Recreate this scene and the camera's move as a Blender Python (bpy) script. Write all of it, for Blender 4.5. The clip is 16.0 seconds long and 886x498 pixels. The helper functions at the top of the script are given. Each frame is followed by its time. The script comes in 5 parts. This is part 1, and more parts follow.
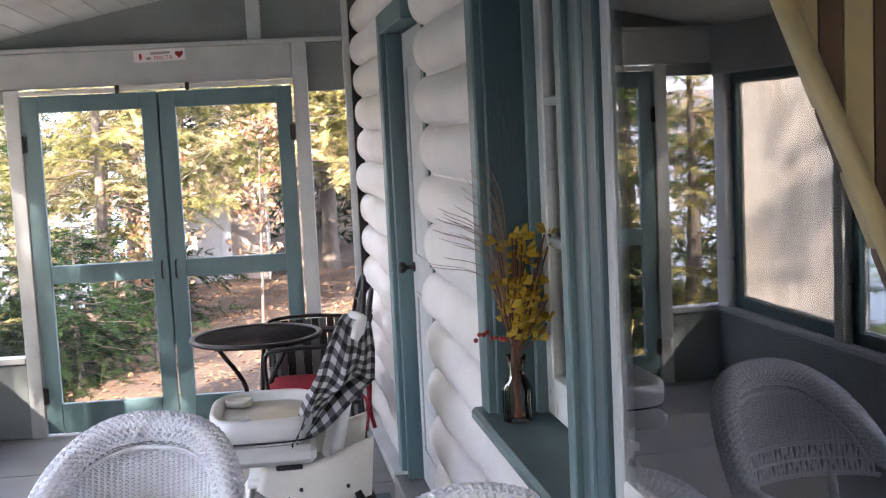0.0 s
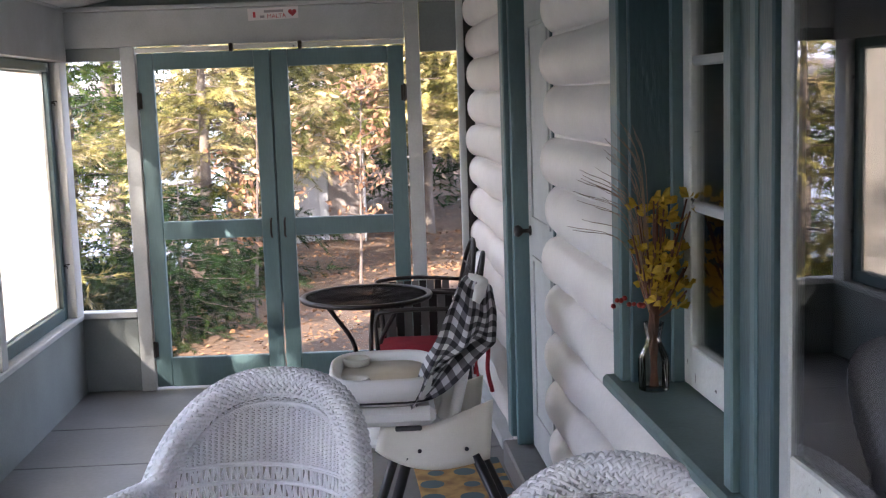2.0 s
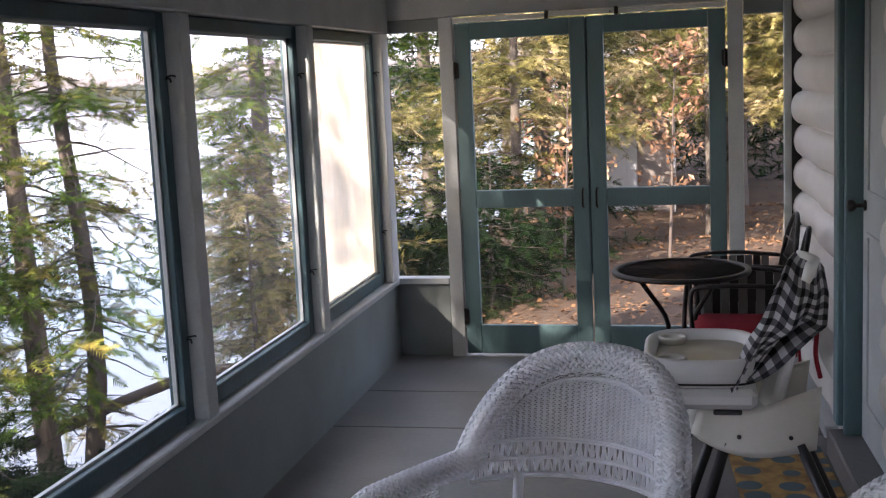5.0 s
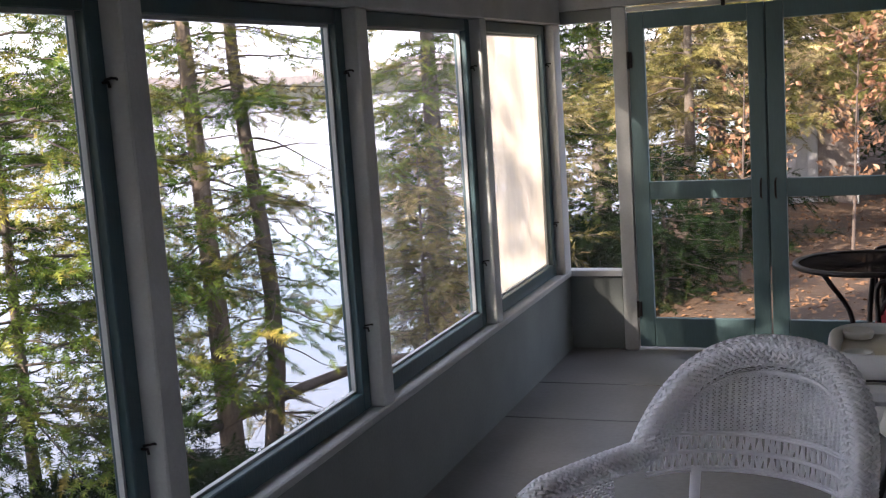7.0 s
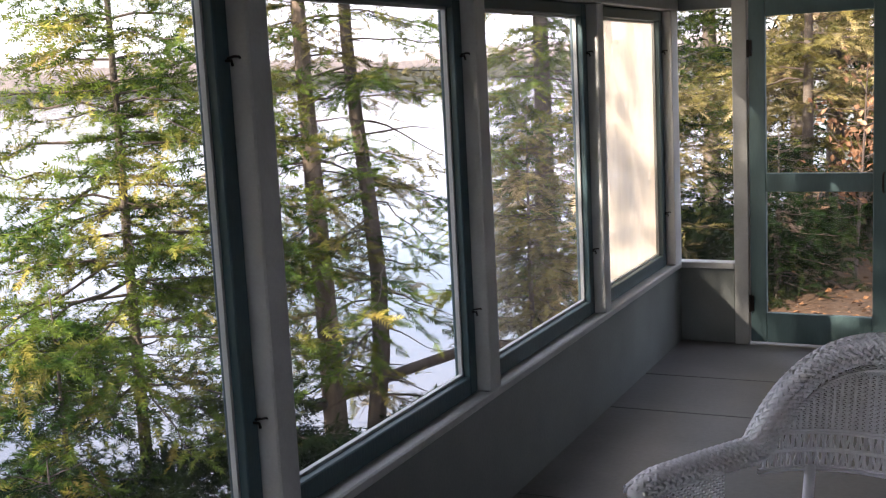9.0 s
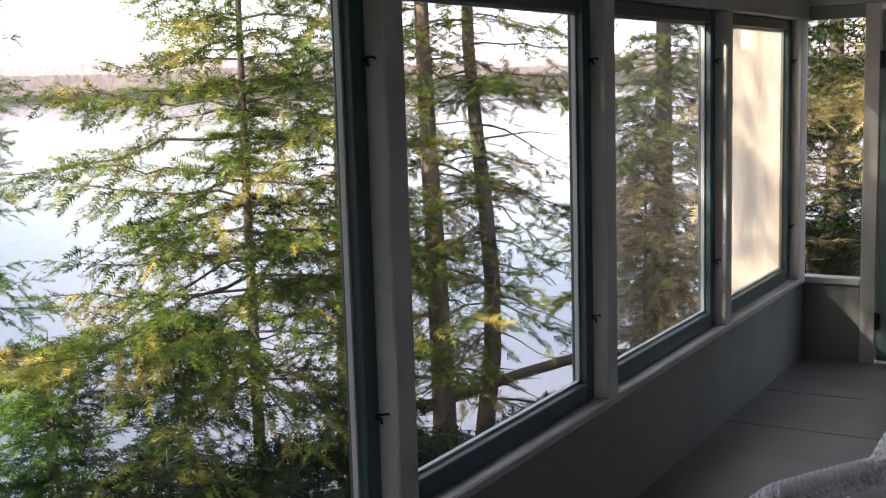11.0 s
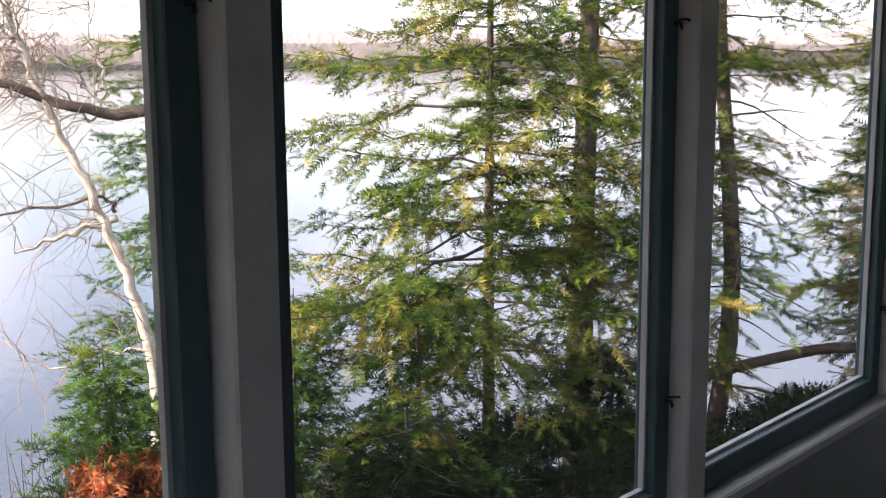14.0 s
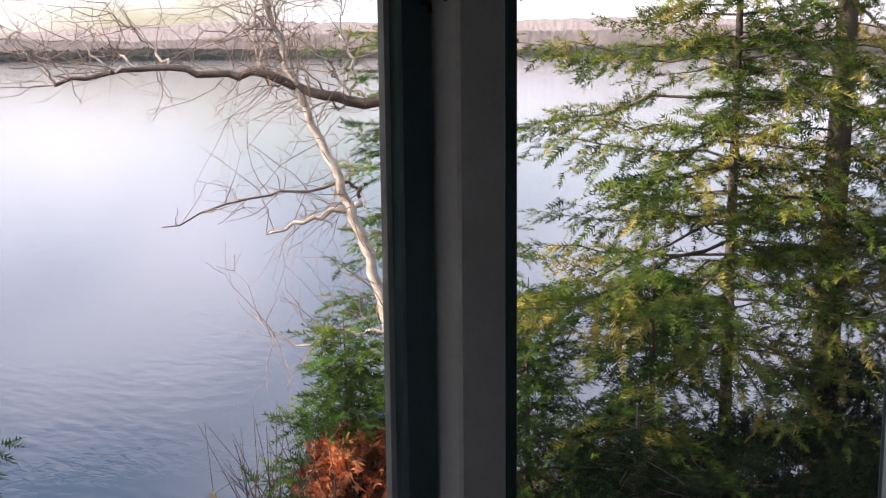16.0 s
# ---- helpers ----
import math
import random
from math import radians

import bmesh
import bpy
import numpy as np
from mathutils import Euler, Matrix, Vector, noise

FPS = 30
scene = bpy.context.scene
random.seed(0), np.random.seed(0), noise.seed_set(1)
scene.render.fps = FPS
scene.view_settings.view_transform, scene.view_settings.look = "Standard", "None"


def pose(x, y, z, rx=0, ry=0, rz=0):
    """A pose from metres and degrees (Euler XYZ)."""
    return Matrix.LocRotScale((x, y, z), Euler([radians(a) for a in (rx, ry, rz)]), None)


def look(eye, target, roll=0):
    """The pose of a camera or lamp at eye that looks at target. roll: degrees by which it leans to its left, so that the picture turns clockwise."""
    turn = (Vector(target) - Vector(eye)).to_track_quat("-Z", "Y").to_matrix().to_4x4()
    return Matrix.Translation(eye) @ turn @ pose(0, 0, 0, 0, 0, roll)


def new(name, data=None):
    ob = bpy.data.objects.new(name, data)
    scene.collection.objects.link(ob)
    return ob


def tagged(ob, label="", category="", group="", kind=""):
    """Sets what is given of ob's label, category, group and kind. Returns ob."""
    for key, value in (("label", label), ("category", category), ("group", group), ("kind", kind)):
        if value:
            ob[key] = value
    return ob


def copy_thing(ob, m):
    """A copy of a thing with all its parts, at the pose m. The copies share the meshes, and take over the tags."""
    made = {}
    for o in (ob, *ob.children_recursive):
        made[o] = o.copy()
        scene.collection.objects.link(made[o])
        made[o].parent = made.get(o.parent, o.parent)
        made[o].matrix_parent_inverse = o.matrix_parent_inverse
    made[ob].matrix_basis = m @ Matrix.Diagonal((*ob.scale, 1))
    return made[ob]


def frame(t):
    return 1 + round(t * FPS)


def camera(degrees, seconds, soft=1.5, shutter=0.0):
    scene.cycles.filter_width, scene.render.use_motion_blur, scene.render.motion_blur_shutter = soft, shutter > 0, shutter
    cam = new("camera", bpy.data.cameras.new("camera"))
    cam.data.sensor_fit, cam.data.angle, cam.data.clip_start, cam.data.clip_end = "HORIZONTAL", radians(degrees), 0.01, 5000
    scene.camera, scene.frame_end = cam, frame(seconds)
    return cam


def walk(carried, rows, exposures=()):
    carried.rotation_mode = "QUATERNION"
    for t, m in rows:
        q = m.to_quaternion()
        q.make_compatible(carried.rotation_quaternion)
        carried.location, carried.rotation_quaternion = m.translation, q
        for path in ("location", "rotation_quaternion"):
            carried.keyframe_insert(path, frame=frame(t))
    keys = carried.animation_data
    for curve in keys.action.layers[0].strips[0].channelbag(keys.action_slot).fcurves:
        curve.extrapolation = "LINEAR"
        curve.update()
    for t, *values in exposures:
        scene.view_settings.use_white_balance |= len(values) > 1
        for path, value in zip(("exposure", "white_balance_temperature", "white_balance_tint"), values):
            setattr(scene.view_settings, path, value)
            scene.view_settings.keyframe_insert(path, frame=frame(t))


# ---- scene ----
cam = camera(42.0, 16.0, soft=1.2)
PATH = [
    (0, (0.053, -0.762, 1.699), (0.31, 1.21, 1.491), -2.8),
    (0.5, (0.021, -0.737, 1.697), (0.224, 1.24, 1.474), -2.6),
    (1, (-0.003, -0.706, 1.691), (0.15, 1.274, 1.453), -2.5),
    (1.5, (-0.036, -0.699, 1.689), (0.081, 1.283, 1.442), -2.2),
    (2, (-0.073, -0.691, 1.686), (0.034, 1.289, 1.425), -1.9),
    (2.5, (-0.156, -0.676, 1.675), (-0.078, 1.304, 1.403), -1.9),
    (3, (-0.208, -0.665, 1.673), (-0.181, 1.314, 1.385), -2.6),
    (3.5, (-0.182, -0.63, 1.686), (-0.26, 1.346, 1.39), -2.5),
    (4, (-0.162, -0.607, 1.69), (-0.377, 1.358, 1.389), -2.9),
    (4.5, (-0.144, -0.589, 1.688), (-0.486, 1.358, 1.388), -2.7),
    (5, (-0.124, -0.584, 1.682), (-0.538, 1.351, 1.389), -2.7),
    (7.5, (-0.141, -0.6, 1.674), (-0.891, 1.231, 1.386), -3.8),
    (8, (-0.144, -0.6, 1.675), (-0.932, 1.215, 1.386), -3.5),
    (8.5, (-0.157, -0.595, 1.672), (-0.968, 1.21, 1.377), -3.1),
    (9, (-0.168, -0.595, 1.666), (-1.027, 1.185, 1.366), -2.9),
    (9.5, (-0.185, -0.599, 1.664), (-1.087, 1.161, 1.364), -2.7),
    (10, (-0.193, -0.608, 1.665), (-1.136, 1.131, 1.37), -2.3),
    (12.5, (-0.251, -0.643, 1.647), (-1.391, 0.974, 1.357), -1.2),
    (13, (-0.318, -0.64, 1.641), (-1.502, 0.943, 1.336), -0.9),
    (13.5, (-0.405, -0.654, 1.635), (-1.666, 0.865, 1.316), -0.6),
    (14, (-0.447, -0.667, 1.637), (-1.759, 0.808, 1.317), -0.4),
    (14.5, (-0.465, -0.663, 1.641), (-1.846, 0.747, 1.316), -0.4),
    (15, (-0.458, -0.636, 1.644), (-1.932, 0.675, 1.317), -0.2),
    (15.5, (-0.455, -0.637, 1.649), (-1.986, 0.603, 1.316), -0.4),
    (16, (-0.452, -0.638, 1.654), (-2.04, 0.531, 1.316), -0.6),
]
walk(cam, [(t, look(eye, target, roll)) for t, eye, target, roll in PATH], [(0, 3.58, 6200, 19), (2, 3.1, 6200, 19), (3.5, 2.8, 6250, 19), (5, 2.22, 6350, 19), (9, 1.88, 6700, 18), (12.5, 1.43, 6850, 16), (14.0, 1.55, 6750, 18), (16, 1.02, 6750, 20)])

# ---- light ----
SUN_TO = Vector((-0.43, -0.75, 0.42)).normalized()
world = bpy.data.worlds.new("world")
scene.world = world
world.use_nodes = True
wn, wl = world.node_tree.nodes, world.node_tree.links
bg = wn["Background"]
sky = wn.new("ShaderNodeTexSky")
sky.sky_type, sky.sun_disc = "NISHITA", False
sky.sun_elevation = math.asin(SUN_TO.z)
sky.sun_rotation = math.atan2(SUN_TO.x, SUN_TO.y) % (2 * math.pi)
sky.air_density, sky.dust_density = 1.0, 1.5
# broken cloud over the lake
wco, wmap, wcl, wramp, wmix = (wn.new(k) for k in ("ShaderNodeTexCoord", "ShaderNodeMapping", "ShaderNodeTexNoise", "ShaderNodeValToRGB", "ShaderNodeMix"))
wmap.inputs["Scale"].default_value = (1.0, 1.0, 3.0)
wcl.inputs["Scale"].default_value, wcl.inputs["Detail"].default_value = 2.6, 6.0
wramp.color_ramp.elements[0].position, wramp.color_ramp.elements[1].position = 0.34, 0.58
wmix.data_type = "RGBA"
wmix.inputs["B"].default_value = (6.9, 7.1, 8.1, 1)
wl.new(wco.outputs["Generated"], wmap.inputs["Vector"])
wl.new(wmap.outputs["Vector"], wcl.inputs["Vector"])
wl.new(wcl.outputs["Fac"], wramp.inputs["Fac"])
wl.new(wramp.outputs["Color"], wmix.inputs["Factor"])
wl.new(sky.outputs["Color"], wmix.inputs["A"])
wl.new(wmix.outputs["Result"], bg.inputs["Color"])
bg.inputs["Strength"].default_value = 0.15
sun = new("sun", bpy.data.lights.new("sun", "SUN"))
sun.data.energy, sun.data.angle, sun.data.color = 5.0, radians(0.6), (1.0, 0.88, 0.70)
sun.matrix_world = look(SUN_TO * 30, (0, 0, 0))


# ---- materials ----
def material(name, color, rough=0.6, metal=0.0, scale=8.0, vary=0.25, fine=120.0, bump=0.1, second=None, spec=0.5, stretch=(1, 1, 1), chips=0.0, chip_color=(0.25, 0.2, 0.15)):
    """Two scales of variation, fine relief, and worn chips where asked."""
    m = bpy.data.materials.new(name)
    m.use_nodes = True
    n, l = m.node_tree.nodes, m.node_tree.links
    b = n["Principled BSDF"]
    b.inputs["Roughness"].default_value, b.inputs["Metallic"].default_value = rough, metal
    b.inputs["Specular IOR Level"].default_value = spec
    co, mp, big, small, mix1, mix2 = n.new("ShaderNodeTexCoord"), n.new("ShaderNodeMapping"), n.new("ShaderNodeTexNoise"), n.new("ShaderNodeTexNoise"), n.new("ShaderNodeMix"), n.new("ShaderNodeMix")
    mp.inputs["Scale"].default_value = stretch
    big.inputs["Scale"].default_value, big.inputs["Detail"].default_value = scale, 5.0
    small.inputs["Scale"].default_value, small.inputs["Detail"].default_value = fine, 3.0
    l.new(co.outputs["Object"], mp.inputs["Vector"])
    for t in (big, small):
        l.new(mp.outputs["Vector"], t.inputs["Vector"])
    second = second or tuple(c * (1 - vary) for c in color)
    mix1.data_type = mix2.data_type = "RGBA"
    ramp = n.new("ShaderNodeValToRGB")
    ramp.color_ramp.elements[0].position, ramp.color_ramp.elements[1].position = 0.35, 0.68
    l.new(big.outputs["Fac"], ramp.inputs["Fac"])
    mix1.inputs["A"].default_value, mix1.inputs["B"].default_value = (*color, 1), (*second, 1)
    l.new(ramp.outputs["Color"], mix1.inputs["Factor"])
    mix2.blend_type = "MULTIPLY"
    mix2.inputs["Factor"].default_value = min(0.9, vary * 1.2)
    l.new(mix1.outputs["Result"], mix2.inputs["A"])
    l.new(small.outputs["Fac"], mix2.inputs["B"])
    out = mix2.outputs["Result"]
    if chips:
        cn, cr, mix3 = n.new("ShaderNodeTexNoise"), n.new("ShaderNodeValToRGB"), n.new("ShaderNodeMix")
        cn.inputs["Scale"].default_value, cn.inputs["Detail"].default_value, cn.inputs["Roughness"].default_value = 16.0, 8.0, 0.7
        cr.color_ramp.elements[0].position, cr.color_ramp.elements[1].position = 1 - chips, min(1.0, 1.02 - chips)
        mix3.data_type = "RGBA"
        mix3.inputs["B"].default_value = (*chip_color, 1)
        l.new(mp.outputs["Vector"], cn.inputs["Vector"])
        l.new(cn.outputs["Fac"], cr.inputs["Fac"])
        l.new(cr.outputs["Color"], mix3.inputs["Factor"])
        l.new(out, mix3.inputs["A"])
        out = mix3.outputs["Result"]
    l.new(out, b.inputs["Base Color"])
    if bump:
        bp = n.new("ShaderNodeBump")
        bp.inputs["Strength"].default_value, bp.inputs["Distance"].default_value = bump, 0.01
        l.new(small.outputs["Fac"], bp.inputs["Height"])
        l.new(bp.outputs["Normal"], b.inputs["Normal"])
    return m


def see_through(name, clear, color, translucent=0.5, patchy=0.0, scale=2.0):
    """A fine screen or a dusty sheet: partly clear, the rest thin diffuse cloth."""
    m = bpy.data.materials.new(name)
    m.use_nodes = True
    n, l = m.node_tree.nodes, m.node_tree.links
    n.remove(n["Principled BSDF"])
    tr, df, tl, m1, m2 = n.new("ShaderNodeBsdfTransparent"), n.new("ShaderNodeBsdfDiffuse"), n.new("ShaderNodeBsdfTranslucent"), n.new("ShaderNodeMixShader"), n.new("ShaderNodeMixShader")
    df.inputs["Color"].default_value = tl.inputs["Color"].default_value = (*color, 1)
    m1.inputs["Fac"].default_value = translucent
    l.new(df.outputs[0], m1.inputs[1])
    l.new(tl.outputs[0], m1.inputs[2])
    l.new(m1.outputs[0], m2.inputs[1])
    l.new(tr.outputs[0], m2.inputs[2])
    m2.inputs["Fac"].default_value = clear
    if patchy:
        co, no, mr, mp = n.new("ShaderNodeTexCoord"), n.new("ShaderNodeTexNoise"), n.new("ShaderNodeMapRange"), n.new("ShaderNodeMapping")
        mp.inputs["Scale"].default_value = (1, 1, 0.35)
        no.inputs["Scale"].default_value, no.inputs["Detail"].default_value = scale, 5.0
        mr.inputs["From Min"].default_value, mr.inputs["From Max"].default_value = 0.3, 0.7
        mr.inputs["To Min"].default_value, mr.inputs["To Max"].default_value = clear - patchy, clear + patchy
        l.new(co.outputs["Object"], mp.inputs["Vector"])
        l.new(mp.outputs["Vector"], no.inputs["Vector"])
        l.new(no.outputs["Fac"], mr.inputs["Value"])
        l.new(mr.outputs["Result"], m2.inputs["Fac"])
    l.new(m2.outputs[0], n["Material Output"].inputs["Surface"])
    return m


def window_glass(name, ior=2.2, clear=(0.86, 0.88, 0.86)):
    m = bpy.data.materials.new(name)
    m.use_nodes = True
    n, l = m.node_tree.nodes, m.node_tree.links
    n.remove(n["Principled BSDF"])
    tr, gl, fr, mx = n.new("ShaderNodeBsdfTransparent"), n.new("ShaderNodeBsdfGlossy"), n.new("ShaderNodeFresnel"), n.new("ShaderNodeMixShader")
    tr.inputs["Color"].default_value = (*clear, 1)
    gl.inputs["Roughness"].default_value = 0.01
    fr.inputs["IOR"].default_value = ior
    l.new(fr.outputs[0], mx.inputs[0])
    l.new(tr.outputs[0], mx.inputs[1])
    l.new(gl.outputs[0], mx.inputs[2])
    l.new(mx.outputs[0], n["Material Output"].inputs["Surface"])
    return m


def foliage(name, dark, mid, tip, spot=1.4, tip_at=0.62):
    """Needles: green to yellowing by patches, thin enough to let light through."""
    m = bpy.data.materials.new(name)
    m.use_nodes = True
    n, l = m.node_tree.nodes, m.node_tree.links
    n.remove(n["Principled BSDF"])
    co, no, ramp, geo, mixc = n.new("ShaderNodeTexCoord"), n.new("ShaderNodeTexNoise"), n.new("ShaderNodeValToRGB"), n.new("ShaderNodeNewGeometry"), n.new("ShaderNodeMix")
    no.inputs["Scale"].default_value, no.inputs["Detail"].default_value = spot, 4.0
    e = ramp.color_ramp.elements
    e[0].position, e[0].color = 0.36, (*dark, 1)
    e[1].position, e[1].color = tip_at + 0.08, (*tip, 1)
    k = e.new((0.36 + tip_at) / 2 + 0.04)
    k.color = (*mid, 1)
    l.new(co.outputs["Object"], no.inputs["Vector"])
    l.new(no.outputs["Fac"], ramp.inputs["Fac"])
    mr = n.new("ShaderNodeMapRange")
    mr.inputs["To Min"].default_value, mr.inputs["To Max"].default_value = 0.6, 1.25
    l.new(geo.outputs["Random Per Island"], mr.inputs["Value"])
    mixc.data_type, mixc.blend_type = "RGBA", "MULTIPLY"
    mixc.inputs["Factor"].default_value = 1.0
    l.new(ramp.outputs["Color"], mixc.inputs["A"])
    l.new(mr.outputs["Result"], mixc.inputs["B"])
    # Clump-sized noise mottles brightness, putting sunlit and dark boughs into the colour.
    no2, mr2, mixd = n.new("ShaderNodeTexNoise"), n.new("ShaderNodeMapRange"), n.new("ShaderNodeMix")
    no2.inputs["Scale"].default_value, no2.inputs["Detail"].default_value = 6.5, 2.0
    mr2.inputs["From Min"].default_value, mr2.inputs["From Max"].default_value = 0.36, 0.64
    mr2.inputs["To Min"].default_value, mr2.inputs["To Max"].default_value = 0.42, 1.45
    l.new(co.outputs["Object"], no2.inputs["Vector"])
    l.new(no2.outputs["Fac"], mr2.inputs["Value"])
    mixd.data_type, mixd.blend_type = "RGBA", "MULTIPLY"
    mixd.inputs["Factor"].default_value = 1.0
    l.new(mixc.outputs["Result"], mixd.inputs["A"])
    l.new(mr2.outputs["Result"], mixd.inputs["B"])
    df, tl, m1 = n.new("ShaderNodeBsdfDiffuse"), n.new("ShaderNodeBsdfTranslucent"), n.new("ShaderNodeMixShader")
    m1.inputs["Fac"].default_value = 0.4
    for s in (df, tl):
        l.new(mixd.outputs["Result"], s.inputs["Color"])
    l.new(df.outputs[0], m1.inputs[1])
    l.new(tl.outputs[0], m1.inputs[2])
    l.new(m1.outputs[0], n["Material Output"].inputs["Surface"])
    return m


WHITE_LOG = material("painted_log", (0.80, 0.78, 0.76), 0.45, scale=3.0, vary=0.10, fine=60, bump=0.15, second=(0.72, 0.70, 0.69), chips=0.24, chip_color=(0.45, 0.40, 0.35))
TRIM = material("grey_white_trim", (0.49, 0.525, 0.535), 0.45, scale=5.0, vary=0.16, fine=90, bump=0.12, chips=0.27, chip_color=(0.35, 0.33, 0.30))
# Lighter copy of the worn trim paint: skylight on posts put into colour.
POST_LIT = material("worn_white_post_paint_lit", (0.60, 0.635, 0.64), 0.45, scale=5.0, vary=0.16, fine=90, bump=0.12, chips=0.28, chip_color=(0.35, 0.33, 0.30))
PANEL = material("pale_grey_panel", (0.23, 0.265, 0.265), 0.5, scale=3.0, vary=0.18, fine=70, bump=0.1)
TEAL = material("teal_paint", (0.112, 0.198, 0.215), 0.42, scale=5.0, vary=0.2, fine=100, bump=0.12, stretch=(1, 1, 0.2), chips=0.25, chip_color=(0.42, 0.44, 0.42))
TEAL_DARK = material("dark_teal_paint_and_shade", (0.05, 0.105, 0.125), 0.4, scale=5.0, vary=0.2, fine=100, bump=0.12, stretch=(1, 1, 0.2))
TEAL_SILL = material("grey_teal_sill_paint", (0.13, 0.20, 0.20), 0.5, scale=6.0, vary=0.22, fine=80, bump=0.1, chips=0.26, chip_color=(0.4, 0.42, 0.4))
OLD_WHITE = material("chipped_white_paint", (0.72, 0.74, 0.72), 0.5, scale=6.0, vary=0.15, fine=90, bump=0.2, chips=0.36, chip_color=(0.05, 0.05, 0.045))
FLOOR = material("grey_floor_paint", (0.175, 0.18, 0.185), 0.38, scale=2.0, vary=0.3, fine=40, bump=0.06, second=(0.125, 0.13, 0.135), chips=0.27, chip_color=(0.12, 0.115, 0.11))
DARK_GAP = material("dark_joint", (0.05, 0.05, 0.05), 0.8)
BLACK_IRON = material("black_iron", (0.025, 0.022, 0.022), 0.45, metal=0.3, fine=200, bump=0.2)
CEIL = material("ceiling_paint", (0.52, 0.55, 0.54), 0.5, scale=3.0, vary=0.14, fine=60, bump=0.1)
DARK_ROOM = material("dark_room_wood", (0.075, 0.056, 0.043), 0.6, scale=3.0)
SCREEN = see_through("insect_screen", 0.90, (0.14, 0.15, 0.15), 0.2)
DUSTY = see_through("dusty_plastic_sheet", 0.24, (0.78, 0.73, 0.65), 0.70, patchy=0.22, scale=4.5)
HAZY = see_through("hazy_screen", 0.92, (0.50, 0.46, 0.40), 0.7, patchy=0.07, scale=1.6)
GLASS = window_glass("window_glass")
CLEAR_GLASS = window_glass("clear_vase_glass", 1.5, (0.97, 0.96, 0.94))
BARK = material("spruce_bark", (0.10, 0.075, 0.06), 0.9, scale=6.0, vary=0.5, fine=30, bump=0.9, second=(0.19, 0.165, 0.14), stretch=(1, 1, 0.4))
BARK_PALE = material("flaking_spruce_bark", (0.13, 0.10, 0.08), 0.9, scale=9.0, vary=0.5, fine=40, bump=1.0, second=(0.36, 0.28, 0.22), stretch=(1, 1, 0.3))
BIRCH = material("birch_bark", (0.80, 0.75, 0.68), 0.7, scale=6.0, vary=0.3, fine=20, bump=0.4, second=(0.48, 0.40, 0.33), stretch=(1, 1, 2.5))
TWIG = material("twig", (0.13, 0.10, 0.085), 0.9, vary=0.3)
PALE_TWIG = material("pale_birch_twig", (0.36, 0.27, 0.22), 0.8, vary=0.3)
GROUND = material("leaf_litter", (0.062, 0.036, 0.020), 0.95, scale=1.3, vary=0.6, fine=26, bump=1.0, second=(0.14, 0.082, 0.045))
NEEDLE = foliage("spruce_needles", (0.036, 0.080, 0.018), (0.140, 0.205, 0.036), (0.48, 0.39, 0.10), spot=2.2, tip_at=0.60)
# Near-black green; shade on bank brush and low spruces is in this colour.
NEEDLE_DARK_SHADE = foliage("dark_and_shaded_needles", (0.010, 0.022, 0.010), (0.020, 0.038, 0.013), (0.045, 0.052, 0.018), tip_at=0.68)
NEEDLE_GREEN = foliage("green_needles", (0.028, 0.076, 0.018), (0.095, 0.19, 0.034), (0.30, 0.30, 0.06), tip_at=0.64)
# Pale tips put sun highlights into the yellowing needles' colour.
NEEDLE_GOLD = foliage("yellowing_sunlit_needles", (0.065, 0.072, 0.022), (0.28, 0.245, 0.085), (0.62, 0.51, 0.30), tip_at=0.57)
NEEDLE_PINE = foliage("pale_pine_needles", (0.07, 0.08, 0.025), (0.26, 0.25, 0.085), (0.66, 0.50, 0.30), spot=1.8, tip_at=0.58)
DRY_LEAF = foliage("dry_pink_leaves", (0.20, 0.10, 0.06), (0.40, 0.23, 0.14), (0.58, 0.42, 0.28), spot=2.5)
RUST = foliage("rust_leaves", (0.36, 0.10, 0.045), (0.66, 0.24, 0.11), (0.75, 0.40, 0.20), spot=3.0)


# ---- builders ----
def box(bm, x0, x1, y0, y1, z0, z1, bevel=0.004):
    made = bmesh.ops.create_cube(bm, size=1.0, matrix=Matrix.Translation(((x0 + x1) / 2, (y0 + y1) / 2, (z0 + z1) / 2)) @ Matrix.Diagonal((abs(x1 - x0), abs(y1 - y0), abs(z1 - z0), 1)))
    if bevel:
        edges = list({e for v in made["verts"] for e in v.link_edges})
        bmesh.ops.bevel(bm, geom=edges, offset=min(bevel, 0.3 * min(abs(x1 - x0), abs(y1 - y0), abs(z1 - z0))), segments=1, affect="EDGES", profile=0.5)


def link(name, bm, mat, smooth=False):
    me = bpy.data.meshes.new(name)
    bm.to_mesh(me)
    bm.free()
    me.materials.append(mat)
    if smooth:
        me.shade_smooth()
    return new(name, me)


def part(name, bm, mat, parent, label="", smooth=False):
    ob = link(name, bm, mat, smooth)
    ob.parent = parent
    if label:
        ob["label"] = label
    return ob


def block(name, mat, parent, *dims, bevel=0.004, label=""):
    bm = bmesh.new()
    box(bm, *dims, bevel=bevel)
    return part(name, bm, mat, parent, label)


def solo(name, mat, dims, bevel=0.004, matrix=None):
    bm = bmesh.new()
    box(bm, *dims, bevel=bevel)
    ob = link(name, bm, mat)
    if matrix is not None:
        ob.matrix_world = matrix
    return ob


def holder(name, m=None):
    ob = new(name)
    if m is not None:
        ob.matrix_world = m
    return ob


